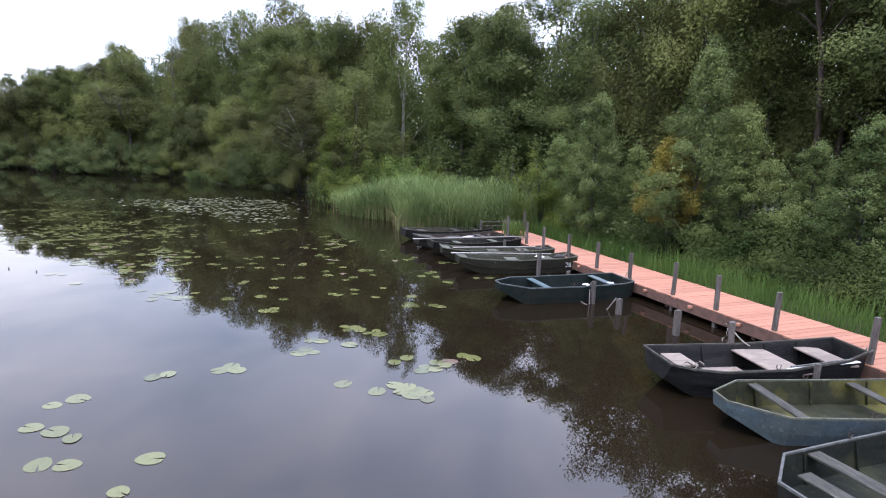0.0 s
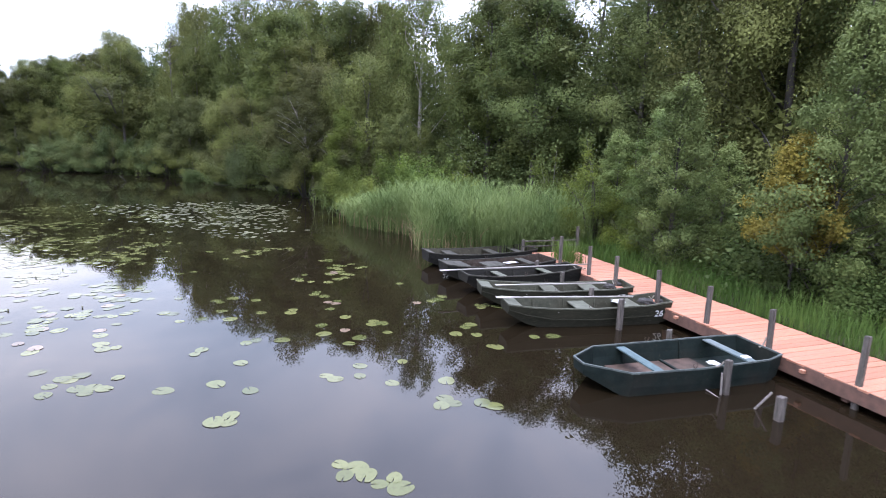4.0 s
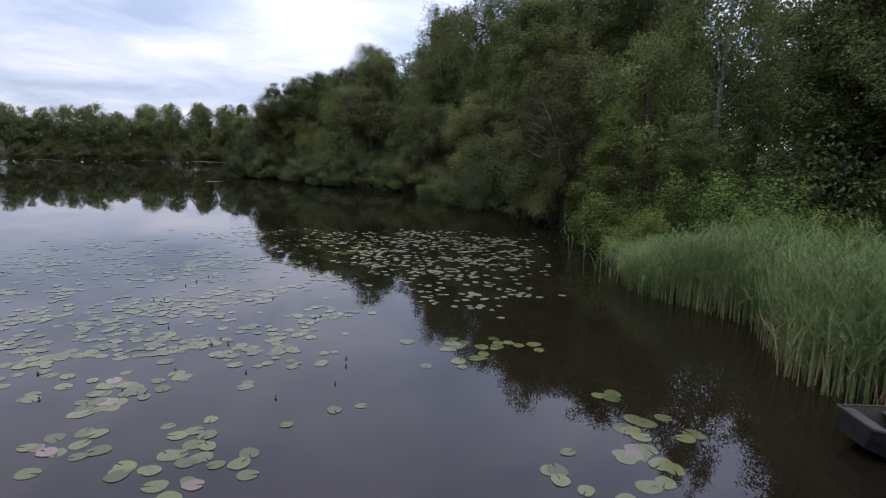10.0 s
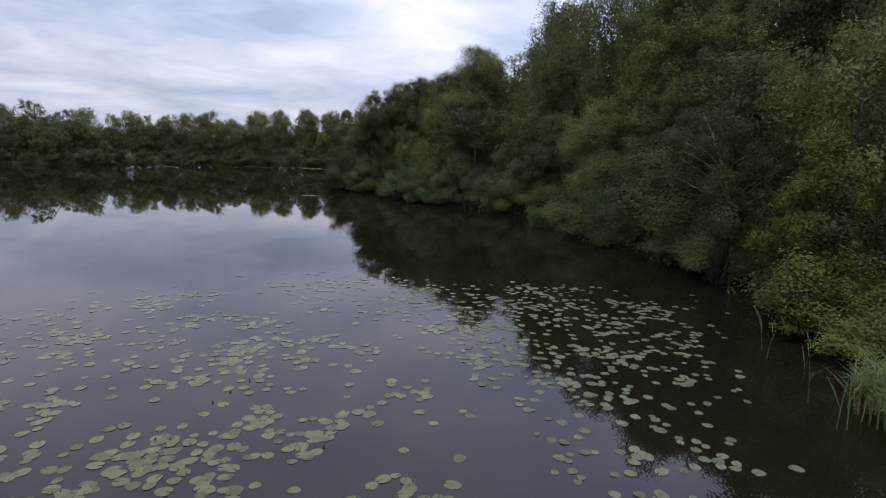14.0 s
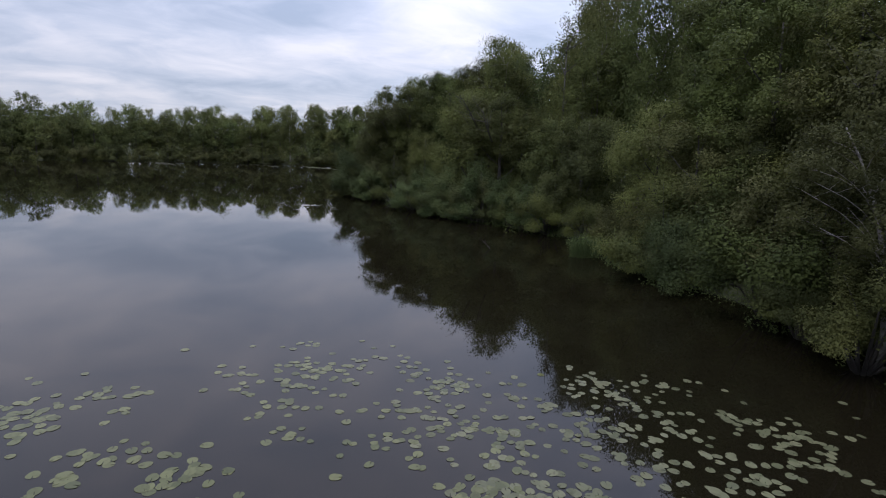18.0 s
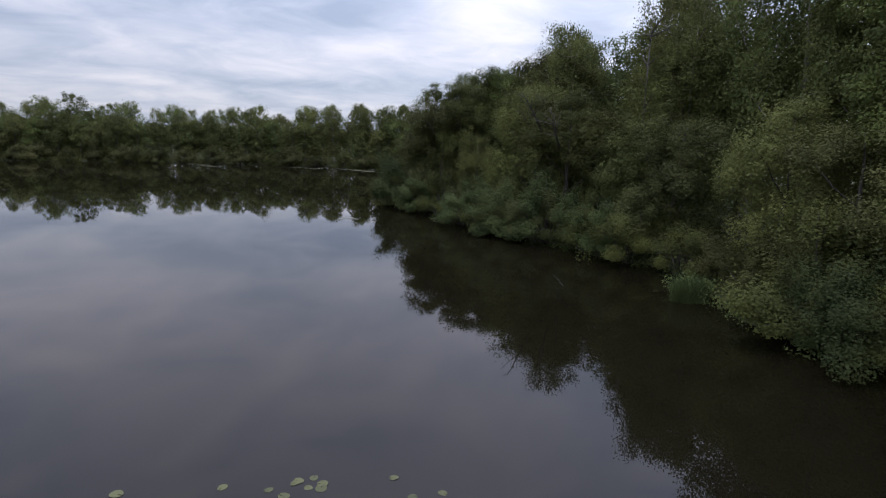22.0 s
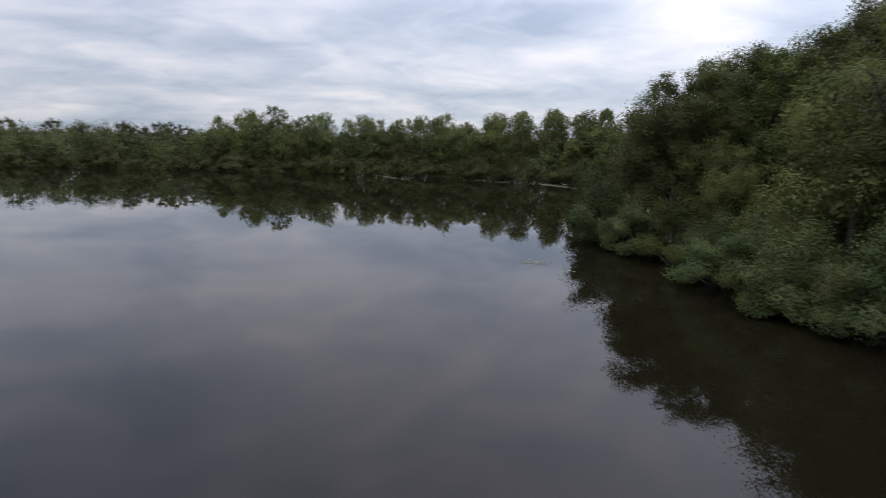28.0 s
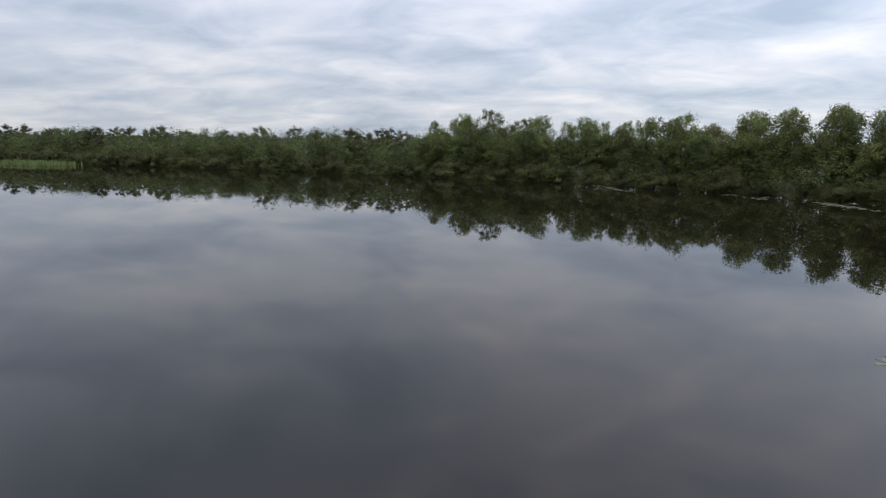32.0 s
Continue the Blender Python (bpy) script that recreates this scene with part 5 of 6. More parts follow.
def shell(stations, inset, floor):
    """Rows of a flat-bottomed hull: rim, chine and bottom on both sides; inset and floor give the inside."""
    rows = []
    last = len(stations) - 1
    for k, (x, half, rim, low, keel) in enumerate(stations):
        x += inset if k == 0 else -inset if k == last else 0
        z = max(keel + 0.03, floor) if inset else keel
        h, l = max(0.02, half - inset), max(0.015, low - inset)
        if inset and z > keel + 0.05:
            l = l + (h - l) * min(0.8, (z - keel - 0.03) / max(0.05, rim - keel))
        rows.append([(x, h, rim), (x, (h + l) / 2 + 0.006, (rim + z) / 2), (x, l, z), (x, -l, z), (x, -(h + l) / 2 - 0.006, (rim + z) / 2), (x, -h, rim)])
    return rows


def rows_mesh(name, rows, flip=False):
    n = len(rows[0])
    verts = [v for row in rows for v in row]
    faces = []
    for k in range(len(rows) - 1):
        for s in range(n - 1):
            faces.append((k * n + s, k * n + s + 1, (k + 1) * n + s + 1, (k + 1) * n + s))
    faces.append(tuple(range(n))[::-1])
    faces.append(tuple(range((len(rows) - 1) * n, len(rows) * n)))
    if flip:
        faces = [f[::-1] for f in faces]
    return mesh_of(name, verts, faces)


def half_at(stations, x, what=1):
    for a, b in zip(stations, stations[1:]):
        if a[0] <= x <= b[0]:
            return a[what] + (b[what] - a[what]) * (x - a[0]) / (b[0] - a[0])
    return stations[-1][what]


def hull_of(boat):
    return next(c for c in boat.children if c.name.split(".")[0] == "hull")


def number_on(text, boat, stations, x, size):
    """A painted number on the side that looks along the boardwalk."""
    curve = bpy.data.curves.new("number", "FONT")
    curve.body, curve.size, curve.align_x, curve.extrude = text, size, "CENTER", 0.001
    ob = new("number_source", curve)
    me = bpy.data.meshes.new_from_object(ob)
    bpy.data.objects.remove(ob)
    top, low = half_at(stations, x, 1), half_at(stations, x, 3)
    zr, zk = half_at(stations, x, 2), half_at(stations, x, 4)
    slope = math.atan2(top - low, zr - zk)
    g = math.atan2(half_at(stations, x + 0.12, 1) - half_at(stations, x - 0.12, 1), 0.24)
    f = 0.42
    at = Vector((x, low + (top - low) * f + 0.02, zk + (zr - zk) * f))
    ob = link("number", me, M["white_paint"], hull_of(boat), "white painted number " + text)
    ax = Vector((-math.cos(g), -math.sin(g), 0))
    ay = Vector((0, math.sin(slope), math.cos(slope)))
    az = ax.cross(ay).normalized()
    ay = az.cross(ax)
    ob.matrix_local = Matrix.Translation(at) @ Matrix((ax, ay, az)).transposed().to_4x4()


def make_boat(name, label, stations, outside, inside, rail, seats, seat_material, group="moored rowing boats", bow_deck=0.0, floor=0.035, rail_size=0.022, ribs=0, stern_deck=0.0):
    boat = new(name)
    tagged(boat, label, "boat", group)
    outer, inner = shell(stations, 0.0, floor), shell(stations, 0.022, floor)
    link("hull", rows_mesh("hull", outer), outside, boat)
    link("lining", rows_mesh("lining", inner, True), inside, boat)
    for sign in (1, -1):
        line = [(s[0], sign * (s[1] - 0.008), s[2] + 0.006) for s in stations]
        rim = link("gunwale", tubes_mesh("gunwale", [tube(line, [rail_size] * len(line), 4)]), rail, boat)
        x = stations[-1][0] * 0.52
        fork = [Vector((x + 0.032 * math.sin(g), sign * (half_at(stations, x) - 0.008), half_at(stations, x, 2) + 0.062 - 0.040 * math.cos(g))) for g in (-2.2, -1.4, -0.6, 0.0, 0.6, 1.4, 2.2)]
        low = fork[3] - Vector((0, 0, 0.03))
        link("rowlock", tubes_mesh("rowlock", [tube(fork, [0.006] * 7, 5), tube([low, fork[3]], [0.008, 0.008], 5)]), M["iron"], rim, "grey iron rowlock")
    for end, s in ((0, stations[0]), (1, stations[-1])):
        if s[1] > 0.1:
            link("transom_cap", tubes_mesh("transom_cap", [tube([(s[0], -s[1], s[2] + 0.006), (s[0], s[1], s[2] + 0.006)], [rail_size * 1.05] * 2, 4)]), rail, boat)
    for x, wide, drop in seats:
        h = half_at(stations, x) - 0.03
        part("thwart", box_bm(wide, 2 * h, 0.024, 0.004, (x, 0, half_at(stations, x, 2) - drop)), seat_material, boat)
    for where, size in ((1, bow_deck), (0, stern_deck)):
        if size:
            e = stations[-1][0] if where else stations[0][0]
            i = e - size if where else e + size
            a, b = half_at(stations, e - 0.001 if where else e), half_at(stations, i)
            za, zb = half_at(stations, e - 0.001 if where else e, 2), half_at(stations, i, 2)
            bm = bmesh.new()
            top = [bm.verts.new(p) for p in ((e, -a + 0.01, za), (e, a - 0.01, za), (i, b - 0.02, zb - 0.01), (i, -b + 0.02, zb - 0.01))]
            low = [bm.verts.new(v.co - Vector((0, 0, 0.022))) for v in top]
            bm.faces.new(top), bm.faces.new(low[::-1])
            for k in range(4):
                bm.faces.new((top[k], low[k], low[(k + 1) % 4], top[(k + 1) % 4]))
            bmesh.ops.recalc_face_normals(bm, faces=bm.faces)
            part("bow_deck" if where else "stern_deck", bm, seat_material, boat)
    for k in range(ribs):
        x = stations[0][0] + (stations[-1][0] - stations[0][0]) * (k + 1) / (ribs + 1)
        for sign in (1, -1):
            h, l = half_at(stations, x) - 0.03, half_at(stations, x, 3) - 0.03
            z = half_at(stations, x, 2) - 0.01
            link("rib", tubes_mesh("rib", [tube([(x, sign * h, z), (x, sign * l, floor)], [0.013, 0.013], 4)]), inside, boat)
    return boat


# length, half width at the rim, rim height, half width at the bottom, bottom height
PUNT = [(0.0, 0.42, 0.36, 0.37, 0.05), (0.28, 0.50, 0.34, 0.45, -0.08), (1.4, 0.53, 0.32, 0.47, -0.10), (2.45, 0.50, 0.33, 0.43, -0.05), (2.95, 0.14, 0.36, 0.12, 0.22)]
JON = [(0.0, 0.31, 0.44, 0.23, 0.08), (0.40, 0.34, 0.39, 0.23, -0.07), (1.4, 0.36, 0.35, 0.24, -0.10), (2.1, 0.35, 0.37, 0.23, -0.06), (2.5, 0.32, 0.40, 0.22, 0.08), (2.8, 0.28, 0.44, 0.21, 0.26)]
SLIM = [(x * 1.09, half, rim - 0.015, low, keel - 0.01) for x, half, rim, low, keel in JON]
LONG = [(x * 1.07, *rest) for x, *rest in ((0.0, 0.40, 0.38, 0.34, 0.06), (0.40, 0.44, 0.34, 0.38, -0.08), (1.4, 0.46, 0.315, 0.40, -0.10), (2.15, 0.43, 0.33, 0.36, -0.07), (2.55, 0.37, 0.36, 0.28, 0.03), (2.85, 0.28, 0.40, 0.20, 0.16))]
WIDE = [(0.0, 0.40, 0.38, 0.34, 0.06), (0.40, 0.44, 0.34, 0.38, -0.08), (1.4, 0.46, 0.315, 0.40, -0.10), (2.15, 0.43, 0.33, 0.36, -0.07), (2.55, 0.37, 0.36, 0.28, 0.03), (2.85, 0.28, 0.40, 0.20, 0.16)]
SKIFF = [(0.0, 0.30, 0.52, 0.22, 0.10), (0.42, 0.42, 0.45, 0.32, -0.06), (1.3, 0.50, 0.385, 0.39, -0.10), (2.2, 0.51, 0.385, 0.38, -0.08), (2.6, 0.45, 0.41, 0.29, 0.04), (2.86, 0.35, 0.445, 0.20, 0.20)]


def moor(boat, u, v, turn=0.0, roll=0.0):
    boat.matrix_world = Matrix.Translation(deck(u, v)) @ pose(0, 0, 0, roll, 0, BOAT_TURN + turn)
    return boat


boat_25 = make_boat("rowing_boat", "black tarred rowing boat with a white number on its bow", LONG, M["tar"], M["olive_floor"], M["tar_edge"], ((0.45, 0.2, 0.04), (1.15, 0.22, 0.04), (2.35, 0.26, 0.04)), M["dark_seat"], bow_deck=0.2, rail_size=0.017)
moor(boat_25, -3.95, 0.02, 3.0)
number_on("25", boat_25, LONG, 2.62, 0.16)
boat_dark = make_boat("rowing_boat", "dark tarred rowing boat with rainwater and litter inside", WIDE, M["tar"], M["mud_floor"], M["tar_edge"], ((0.6, 0.2, 0.04),), M["dark_seat"], bow_deck=0.62, rail_size=0.017)
moor(boat_dark, -2.6, 0.24, 5.0)
part("loose_board", box_bm(0.5, 0.5, 0.03, 0.006, (1.55, 0, 0.29)), M["dark_seat"], boat_dark, "dark board laid across the boat")
boat_pole = make_boat("rowing_boat", "black rowing boat with worn grey thwarts", JON, M["tar"], M["tar"], M["tar_edge"], ((0.75, 0.16, 0.035), (1.9, 0.16, 0.035)), M["grey_seat"], bow_deck=0.0, ribs=3, rail_size=0.017)
moor(boat_pole, -1.36, 0.24, 3.5)
boat_27 = make_boat("rowing_boat", "grey-green rowing boat with a white number at its stern", SLIM, M["grey_paint"], M["grey_inside"], M["grey_rail"], ((0.78, 0.32, 0.045), (1.6, 0.30, 0.045)), M["grey_seat"], bow_deck=0.24, ribs=4, rail_size=0.017)
moor(boat_27, 0.34, 0.04, -12.0)
number_on("27", boat_27, SLIM, 0.24, 0.17)
boat_26 = make_boat("rowing_boat", "grey-green rowing boat numbered in white, with an oar laid along it", SLIM, M["grey_paint"], M["grey_inside"], M["grey_rail"], ((0.72, 0.36, 0.045), (1.6, 0.32, 0.045)), M["grey_seat"], bow_deck=0.26, ribs=4, rail_size=0.017)
moor(boat_26, 1.42, 0.04, -8.5)
number_on("26", boat_26, SLIM, 0.24, 0.18)
for b in (boat_26, boat_27):
    for sign in (1, -1):
        line = [(s[0], sign * (s[1] * 0.6 + s[3] * 0.4 + 0.010), s[2] * 0.6 + s[4] * 0.4 - 0.02) for s in SLIM]
        link("rubbing_strake", tubes_mesh("rubbing_strake", [tube(line, [0.009] * len(line), 4)]), M["grey_paint"], hull_of(b))
    r = random.Random(7)
    bm = bmesh.new()
    bmesh.ops.create_icosphere(bm, subdivisions=2, radius=0.03)
    for v in bm.verts:
        v.co = Vector((v.co.x * 1.2, v.co.y * 0.1, v.co.z * 0.7)) * (1 + 0.3 * r.random())
    mark = part("bow_emblem", bm, M["white_paint"], hull_of(b), "worn white emblem painted on the bow")
    mark.matrix_local = pose(2.2, half_at(SLIM, 2.2) * 0.75 + half_at(SLIM, 2.2, 3) * 0.25 + 0.012, 0.30, -10, 0, -5)
boat_green = make_boat("rowing_punt", "dark green flat-bottomed punt with worn teal rails and thwarts", PUNT, M["green_paint"], M["green_paint"], M["teal_rail"], ((0.5, 0.14, 0.03), (2.0, 0.14, 0.03)), M["teal"], ribs=2, rail_size=0.016)
moor(boat_green, 3.74, 0.26, -2.5)
part("floorboard", box_bm(1.45, 0.86, 0.02, 0.004, (1.55, 0, 0.052)), M["red_mud"], boat_green, "muddy reddish-brown floor of the punt")
part("floor_batten", box_bm(0.04, 0.84, 0.03, 0.004, (1.35, 0, 0.075)), M["green_paint"], boat_green)
boat_black = make_boat("rowing_skiff", "black wooden rowing skiff with pale grey seats and leaf litter inside", SKIFF, M["navy"], M["navy"], M["tar_edge"], ((0.36, 0.34, 0.10), (1.2, 0.5, 0.08)), M["tan_wood"], ribs=5, floor=0.05, rail_size=0.018)
moor(boat_black, 8.66, 0.26, -11.0)
part("floorboard", box_bm(0.95, 0.56, 0.018, 0.004, (1.95, 0, 0.13)), M["tan_wood"], boat_black, "pale grey-tan floorboards strewn with litter")
part("floorboard", box_bm(0.8, 0.46, 0.018, 0.004, (0.85, 0, 0.085)), M["mud_floor"], boat_black)
part("bow_seat", box_bm(0.30, 0.44, 0.026, 0.004, (2.44, -0.16, 0.31)), M["tan_wood"], boat_black)
part("seat_support", box_bm(0.03, 0.46, 0.16, 0.004, (2.27, -0.12, 0.20)), M["navy"], boat_black)
part("side_bench", box_bm(0.75, 0.10, 0.022, 0.004, (1.95, 0.32, 0.20)), M["tan_wood"], boat_black, "grey side bench strewn with litter")
boat_blue = make_boat("rowing_punt", "faded blue punt, mossy yellow-green inside", PUNT, M["blue_paint"], M["moss_paint"], M["grey_rail"], ((0.95, 0.13, 0.03), (2.25, 0.13, 0.03)), M["dark_seat"], ribs=3, rail_size=0.016)
moor(boat_blue, 9.97, 0.26, -15.0)
boat_grey = make_boat("rowing_punt", "dark grey punt with worn pale edges", PUNT, M["tar"], M["mossy_dark"], M["pale_rail"], ((0.7, 0.18, 0.03), (2.08, 0.16, 0.03)), M["dark_seat"], ribs=3, rail_size=0.016)
moor(boat_grey, 10.82, 1.05, 0.0)
part("stern_sheet", box_bm(0.16, 0.5, 0.02, 0.004, (2.5, 0, 0.29)), M["dark_seat"], boat_grey, "pale board under the bow rail")


# ---- oars, ropes and litter in the boats ----
def make_oar(length, m, label):
    oar = new("oar")
    oar.matrix_world = m
    tagged(oar, label, "oar")
    link("shaft", tubes_mesh("shaft", [tube([(0, 0, 0), (length * 0.8, 0, 0)], [0.014, 0.016], 8)]), M["oar_wood"], oar, smooth=True)
    bm = box_bm(0.5, 0.10, 0.014, 0.005)
    for v in bm.verts:
        if v.co.x < -0.2:
            v.co.y *= 0.35
    part("blade", bm, M["oar_wood"], oar).matrix_local = pose(length * 0.8 + 0.25, 0, 0)
    part("grip", box_bm(0.14, 0.028, 0.028, 0.008), M["oar_wood"], oar).matrix_local = pose(-0.06, 0, 0)


def along(a, b):
    """A pose at a whose x axis points to b."""
    way = (b - a).normalized()
    return Matrix.Translation(a) @ way.to_track_quat("X", "Z").to_matrix().to_4x4()


make_oar(3.8, along(deck(-1.28, -0.05, 0.47), deck(-1.36, 3.75, 0.46)), "long pale wooden oar laid across the rails of a black boat")
make_oar(2.5, along(deck(1.22, 0.7, 0.43), deck(0.84, 3.1, 0.455)), "pale wooden oar along the rail of the grey boat")
make_oar(2.1, along(deck(0.22, 0.6, 0.43), deck(-0.10, 2.5, 0.415)), "grey wooden oar along the rail of a rowing boat")
pole = tubes_mesh("boat_pole", [tube([deck(8.9, 0.1, 0.53), deck(8.98, 0.7, 0.47), deck(8.86, 1.6, 0.42)], [0.013, 0.014, 0.013], 6)])
tagged(link("boat_pole", pole, M["pale_rail"]), "thin grey pole lying along the rail of the skiff", "pole")


def make_rope(a, b, sag, label="slack wet mooring rope between boat and post"):
    pts = [a.lerp(b, k / 10) - Vector((0, 0, sag * 4 * (k / 10) * (1 - k / 10))) for k in range(11)]
    tagged(link("rope", tubes_mesh("rope", [tube(pts, [0.011] * 11, 6)]), M["rope"], smooth=True), label, "rope", "mooring ropes")


for a, b, s in (((1.35, 0.3, 0.44), (1.35, 0.19, 0.46), 0.05), ((0.3, 0.3, 0.44), (0.05, 0.19, 0.44), 0.05), ((-1.3, 0.3, 0.44), (-0.95, 0.19, 0.46), 0.05), ((3.8, 0.3, 0.36), (3.8, 0.19, 0.5), 0.06),
                ((8.75, 0.28, 0.5), (8.85, 0.19, 0.55), 0.08), ((8.06, 1.4, 0.40), (7.7, 1.42, 0.6), 0.04), ((9.9, 0.3, 0.36), (10.3, 0.19, 0.5), 0.12), ((4.2, 1.5, 0.34), (4.26, 1.42, 0.42), 0.03)):
    make_rope(deck(*a), deck(*b), s)
twist = [deck(7.66 - 0.05 * math.sin(k), 1.42 + 0.06 * math.cos(k * 1.3), 0.34 + 0.028 * k) for k in range(11)]
tagged(link("rope", tubes_mesh("rope", [tube(twist, [0.010] * 11, 5)]), M["rope"], smooth=True), "pale rope wound round the head of a mooring post", "rope", "mooring ropes")
for u, v0, v1 in ((8.44, 2.8, 3.0), (8.48, 2.65, 2.83)):
    pts = [deck(u + 0.03 * math.sin(k * 1.7), v0 + (v1 - v0) * k / 6, 0.455 - 0.025 * abs(k - 2)) for k in range(7)]
    tagged(link("rope", tubes_mesh("rope", [tube(pts, [0.013] * 7, 5)]), M["rope"], smooth=True), "frayed pale rope hanging over the skiff's bow", "rope", "mooring ropes")


def make_bundle(name, size, m, material, label, category, seed=3):
    """A crumpled heap: a lumpy, flattened ball."""
    bm = bmesh.new()
    bmesh.ops.create_icosphere(bm, subdivisions=3, radius=1)
    for v in bm.verts:
        k = 1 + 0.45 * noise.noise(v.co * 2.3 + Vector((seed, 0, 0)))
        v.co = Vector((v.co.x * size[0] * k, v.co.y * size[1] * k, max(-0.4, v.co.z) * size[2] * k))
    ob = part(name, bm, material, None, label, True)
    ob.matrix_world = m
    tagged(ob, category=category)


make_bundle("plastic_sheet", (0.11, 0.06, 0.035), Matrix.Translation(deck(1.32, 0.95, 0.375)), M["white"], "crumpled white plastic sheet on the boat's stern seat", "litter", 3)
make_bundle("rope_coil", (0.15, 0.10, 0.06), Matrix.Translation(deck(1.42, 0.42, 0.37)), M["dark_rope"], "heap of dark rope at the stern of the boat", "rope", 5)
make_bundle("rope_coil", (0.12, 0.10, 0.05), Matrix.Translation(deck(0.30, 0.42, 0.37)), M["dark_rope"], "heap of dark rope at the stern of the boat", "rope", 6)
make_bundle("rope_coil", (0.08, 0.08, 0.06), Matrix.Translation(deck(1.40, 0.03, 0.335)), M["dark_rope"], "coil of dark rope beside a boardwalk post", "rope", 8)
make_bundle("rope_coil", (0.08, 0.07, 0.05), Matrix.Translation(deck(0.08, 0.03, 0.335)), M["dark_rope"], "coil of dark rope beside a boardwalk post", "rope", 12)
make_bundle("foam_float", (0.075, 0.07, 0.018), Matrix.Translation(deck(4.12, 1.45, 0.35)), M["white"], "white foam float on the rail of the green punt", "litter", 9)
ob = part("white_board", box_bm(0.30, 0.22, 0.012, 0.003), M["white"], None, "white board lying in the dark boat")
ob.matrix_world = Matrix.Translation(deck(-2.4, 1.35, 0.325)) @ pose(0, 0, 0, 6, 0, BOAT_TURN + 20)
tagged(ob, category="litter")
ob = part("white_board", box_bm(0.12, 0.09, 0.010, 0.003), M["white"], None, "small white board on the seat of the punt")
ob.matrix_world = Matrix.Translation(deck(4.0, 0.76, 0.325)) @ pose(0, 0, 0, 0, 0, BOAT_TURN)
tagged(ob, category="litter")
paddle = new("paddle")
paddle.matrix_world = Matrix.Translation(deck(8.92, 1.05, 0.415)) @ pose(0, 0, 0, 0, 2, BOAT_TURN - 5)
tagged(paddle, "white plastic paddle lying on the skiff's rail", "paddle")
bm = box_bm(0.52, 0.12, 0.014, 0.004)
for v in bm.verts:
    if v.co.x > 0.2:
        v.co.y *= 0.45
part("blade", bm, M["white"], paddle).matrix_local = pose(-0.25, 0, 0)
link("shaft", tubes_mesh("shaft", [tube([(0, 0, 0), (0.62, 0, 0)], [0.014, 0.014], 6)]), M["white"], paddle)
rng = np.random.default_rng(77)
litter = np.array([tuple(deck(8.36 + rng.uniform(-0.2, 0.2), rng.uniform(1.75, 2.6), 0.150)) for k in range(80)])
leaves = link("leaf_litter", quads_mesh("leaf_litter", leaf_quads(rng, litter, 0.06, 0.035, 0, 1.2)), M["dead_leaf"])
tagged(leaves, "dry fallen leaves scattered inside the skiff", "litter", kind="stuff")


# ---- water lilies ----
def pad_mesh(seed, sides=14):
    """A round floating leaf with a notch and a slightly lifted, uneven rim."""
    r = random.Random(seed)
    verts, faces = [(0, 0, 0.001)], []
    notch = 0.12
    tilt = r.uniform(0, 6.28)
    for ring, (rad, z) in enumerate(((0.55, 0.007), (1.0, 0.004))):
        for k in range(sides + 1):
            g = notch + (2 * math.pi - 2 * notch) * k / sides
            e = rad * (1 + 0.05 * math.sin(3 * g + seed) + r.uniform(-0.02, 0.02)) * (1.0 if 0 < k < sides else 0.95)
            verts.append((0.15 * e * math.cos(g) * 1.12, 0.15 * e * math.sin(g) * 0.95, z * 0.15 + (0.0006 * max(0, math.sin(g - tilt)) if ring else 0)))
    n = sides + 1
    for k in range(sides):
        faces += [(0, 1 + k, 2 + k), (1 + k, 1 + n + k, 2 + n + k, 2 + k)]
    return verts, faces


pad_shapes = [pad_mesh(k) for k in range(6)]
pad_meshes = []
for k, (v, f) in enumerate(pad_shapes):
    me = mesh_of("lily_pad", v, f)
    me.materials.append(M["lily_brown"] if k == 5 else M["lily"])
    pad_meshes.append(me)


def clusters(poly, n, rng, many, loose):
    """Places in tufts of touching pads about seeds inside the area, with single pads astray and gaps left open."""
    seeds = scatter(poly, max(1, n // many), rng)
    long_way = rng.uniform(0, 6.28, len(seeds))
    out = []
    while len(out) < n:
        k = int(rng.integers(0, len(seeds)))
        x, y = seeds[k]
        if rng.random() < 0.22:
            out.append((x + rng.normal(0, loose * 3), y + rng.normal(0, loose * 3)))
            continue
        a, b = rng.normal(0, loose), rng.normal(0, loose * 0.5)
        c, d = math.cos(long_way[k]), math.sin(long_way[k])
        out.append((x + a * c - b * d, y + a * d + b * c))
    return out


def lay_pads(spots, rng, low, high, label):
    """One plant: pads on the water at the spots."""
    patch = new("water_lily")
    tagged(patch, label, "water lily", "water lilies")
    cx, cy = sum(p[0] for p in spots) / len(spots), sum(p[1] for p in spots) / len(spots)
    patch.matrix_world = pose(cx, cy, 0)
    for k, (x, y) in enumerate(spots):
        ob = new("lily_pad", pad_meshes[int(rng.integers(0, 5)) if rng.random() < 0.93 else 5])
        ob.parent = patch
        s = rng.uniform(low, high)
        ob.matrix_local = pose(x - cx, y - cy, 0.002 + 0.0012 * (k % 5), rng.normal(0, 0.08), rng.normal(0, 0.08), rng.uniform(0, 360)) @ Matrix.Diagonal((s, s, s, 1))


def lily_patch(poly, n, seed, many, loose, low, high, label):
    rng = np.random.default_rng(seed)
    lay_pads(clusters(poly, n, rng, many, loose), rng, low, high, label)


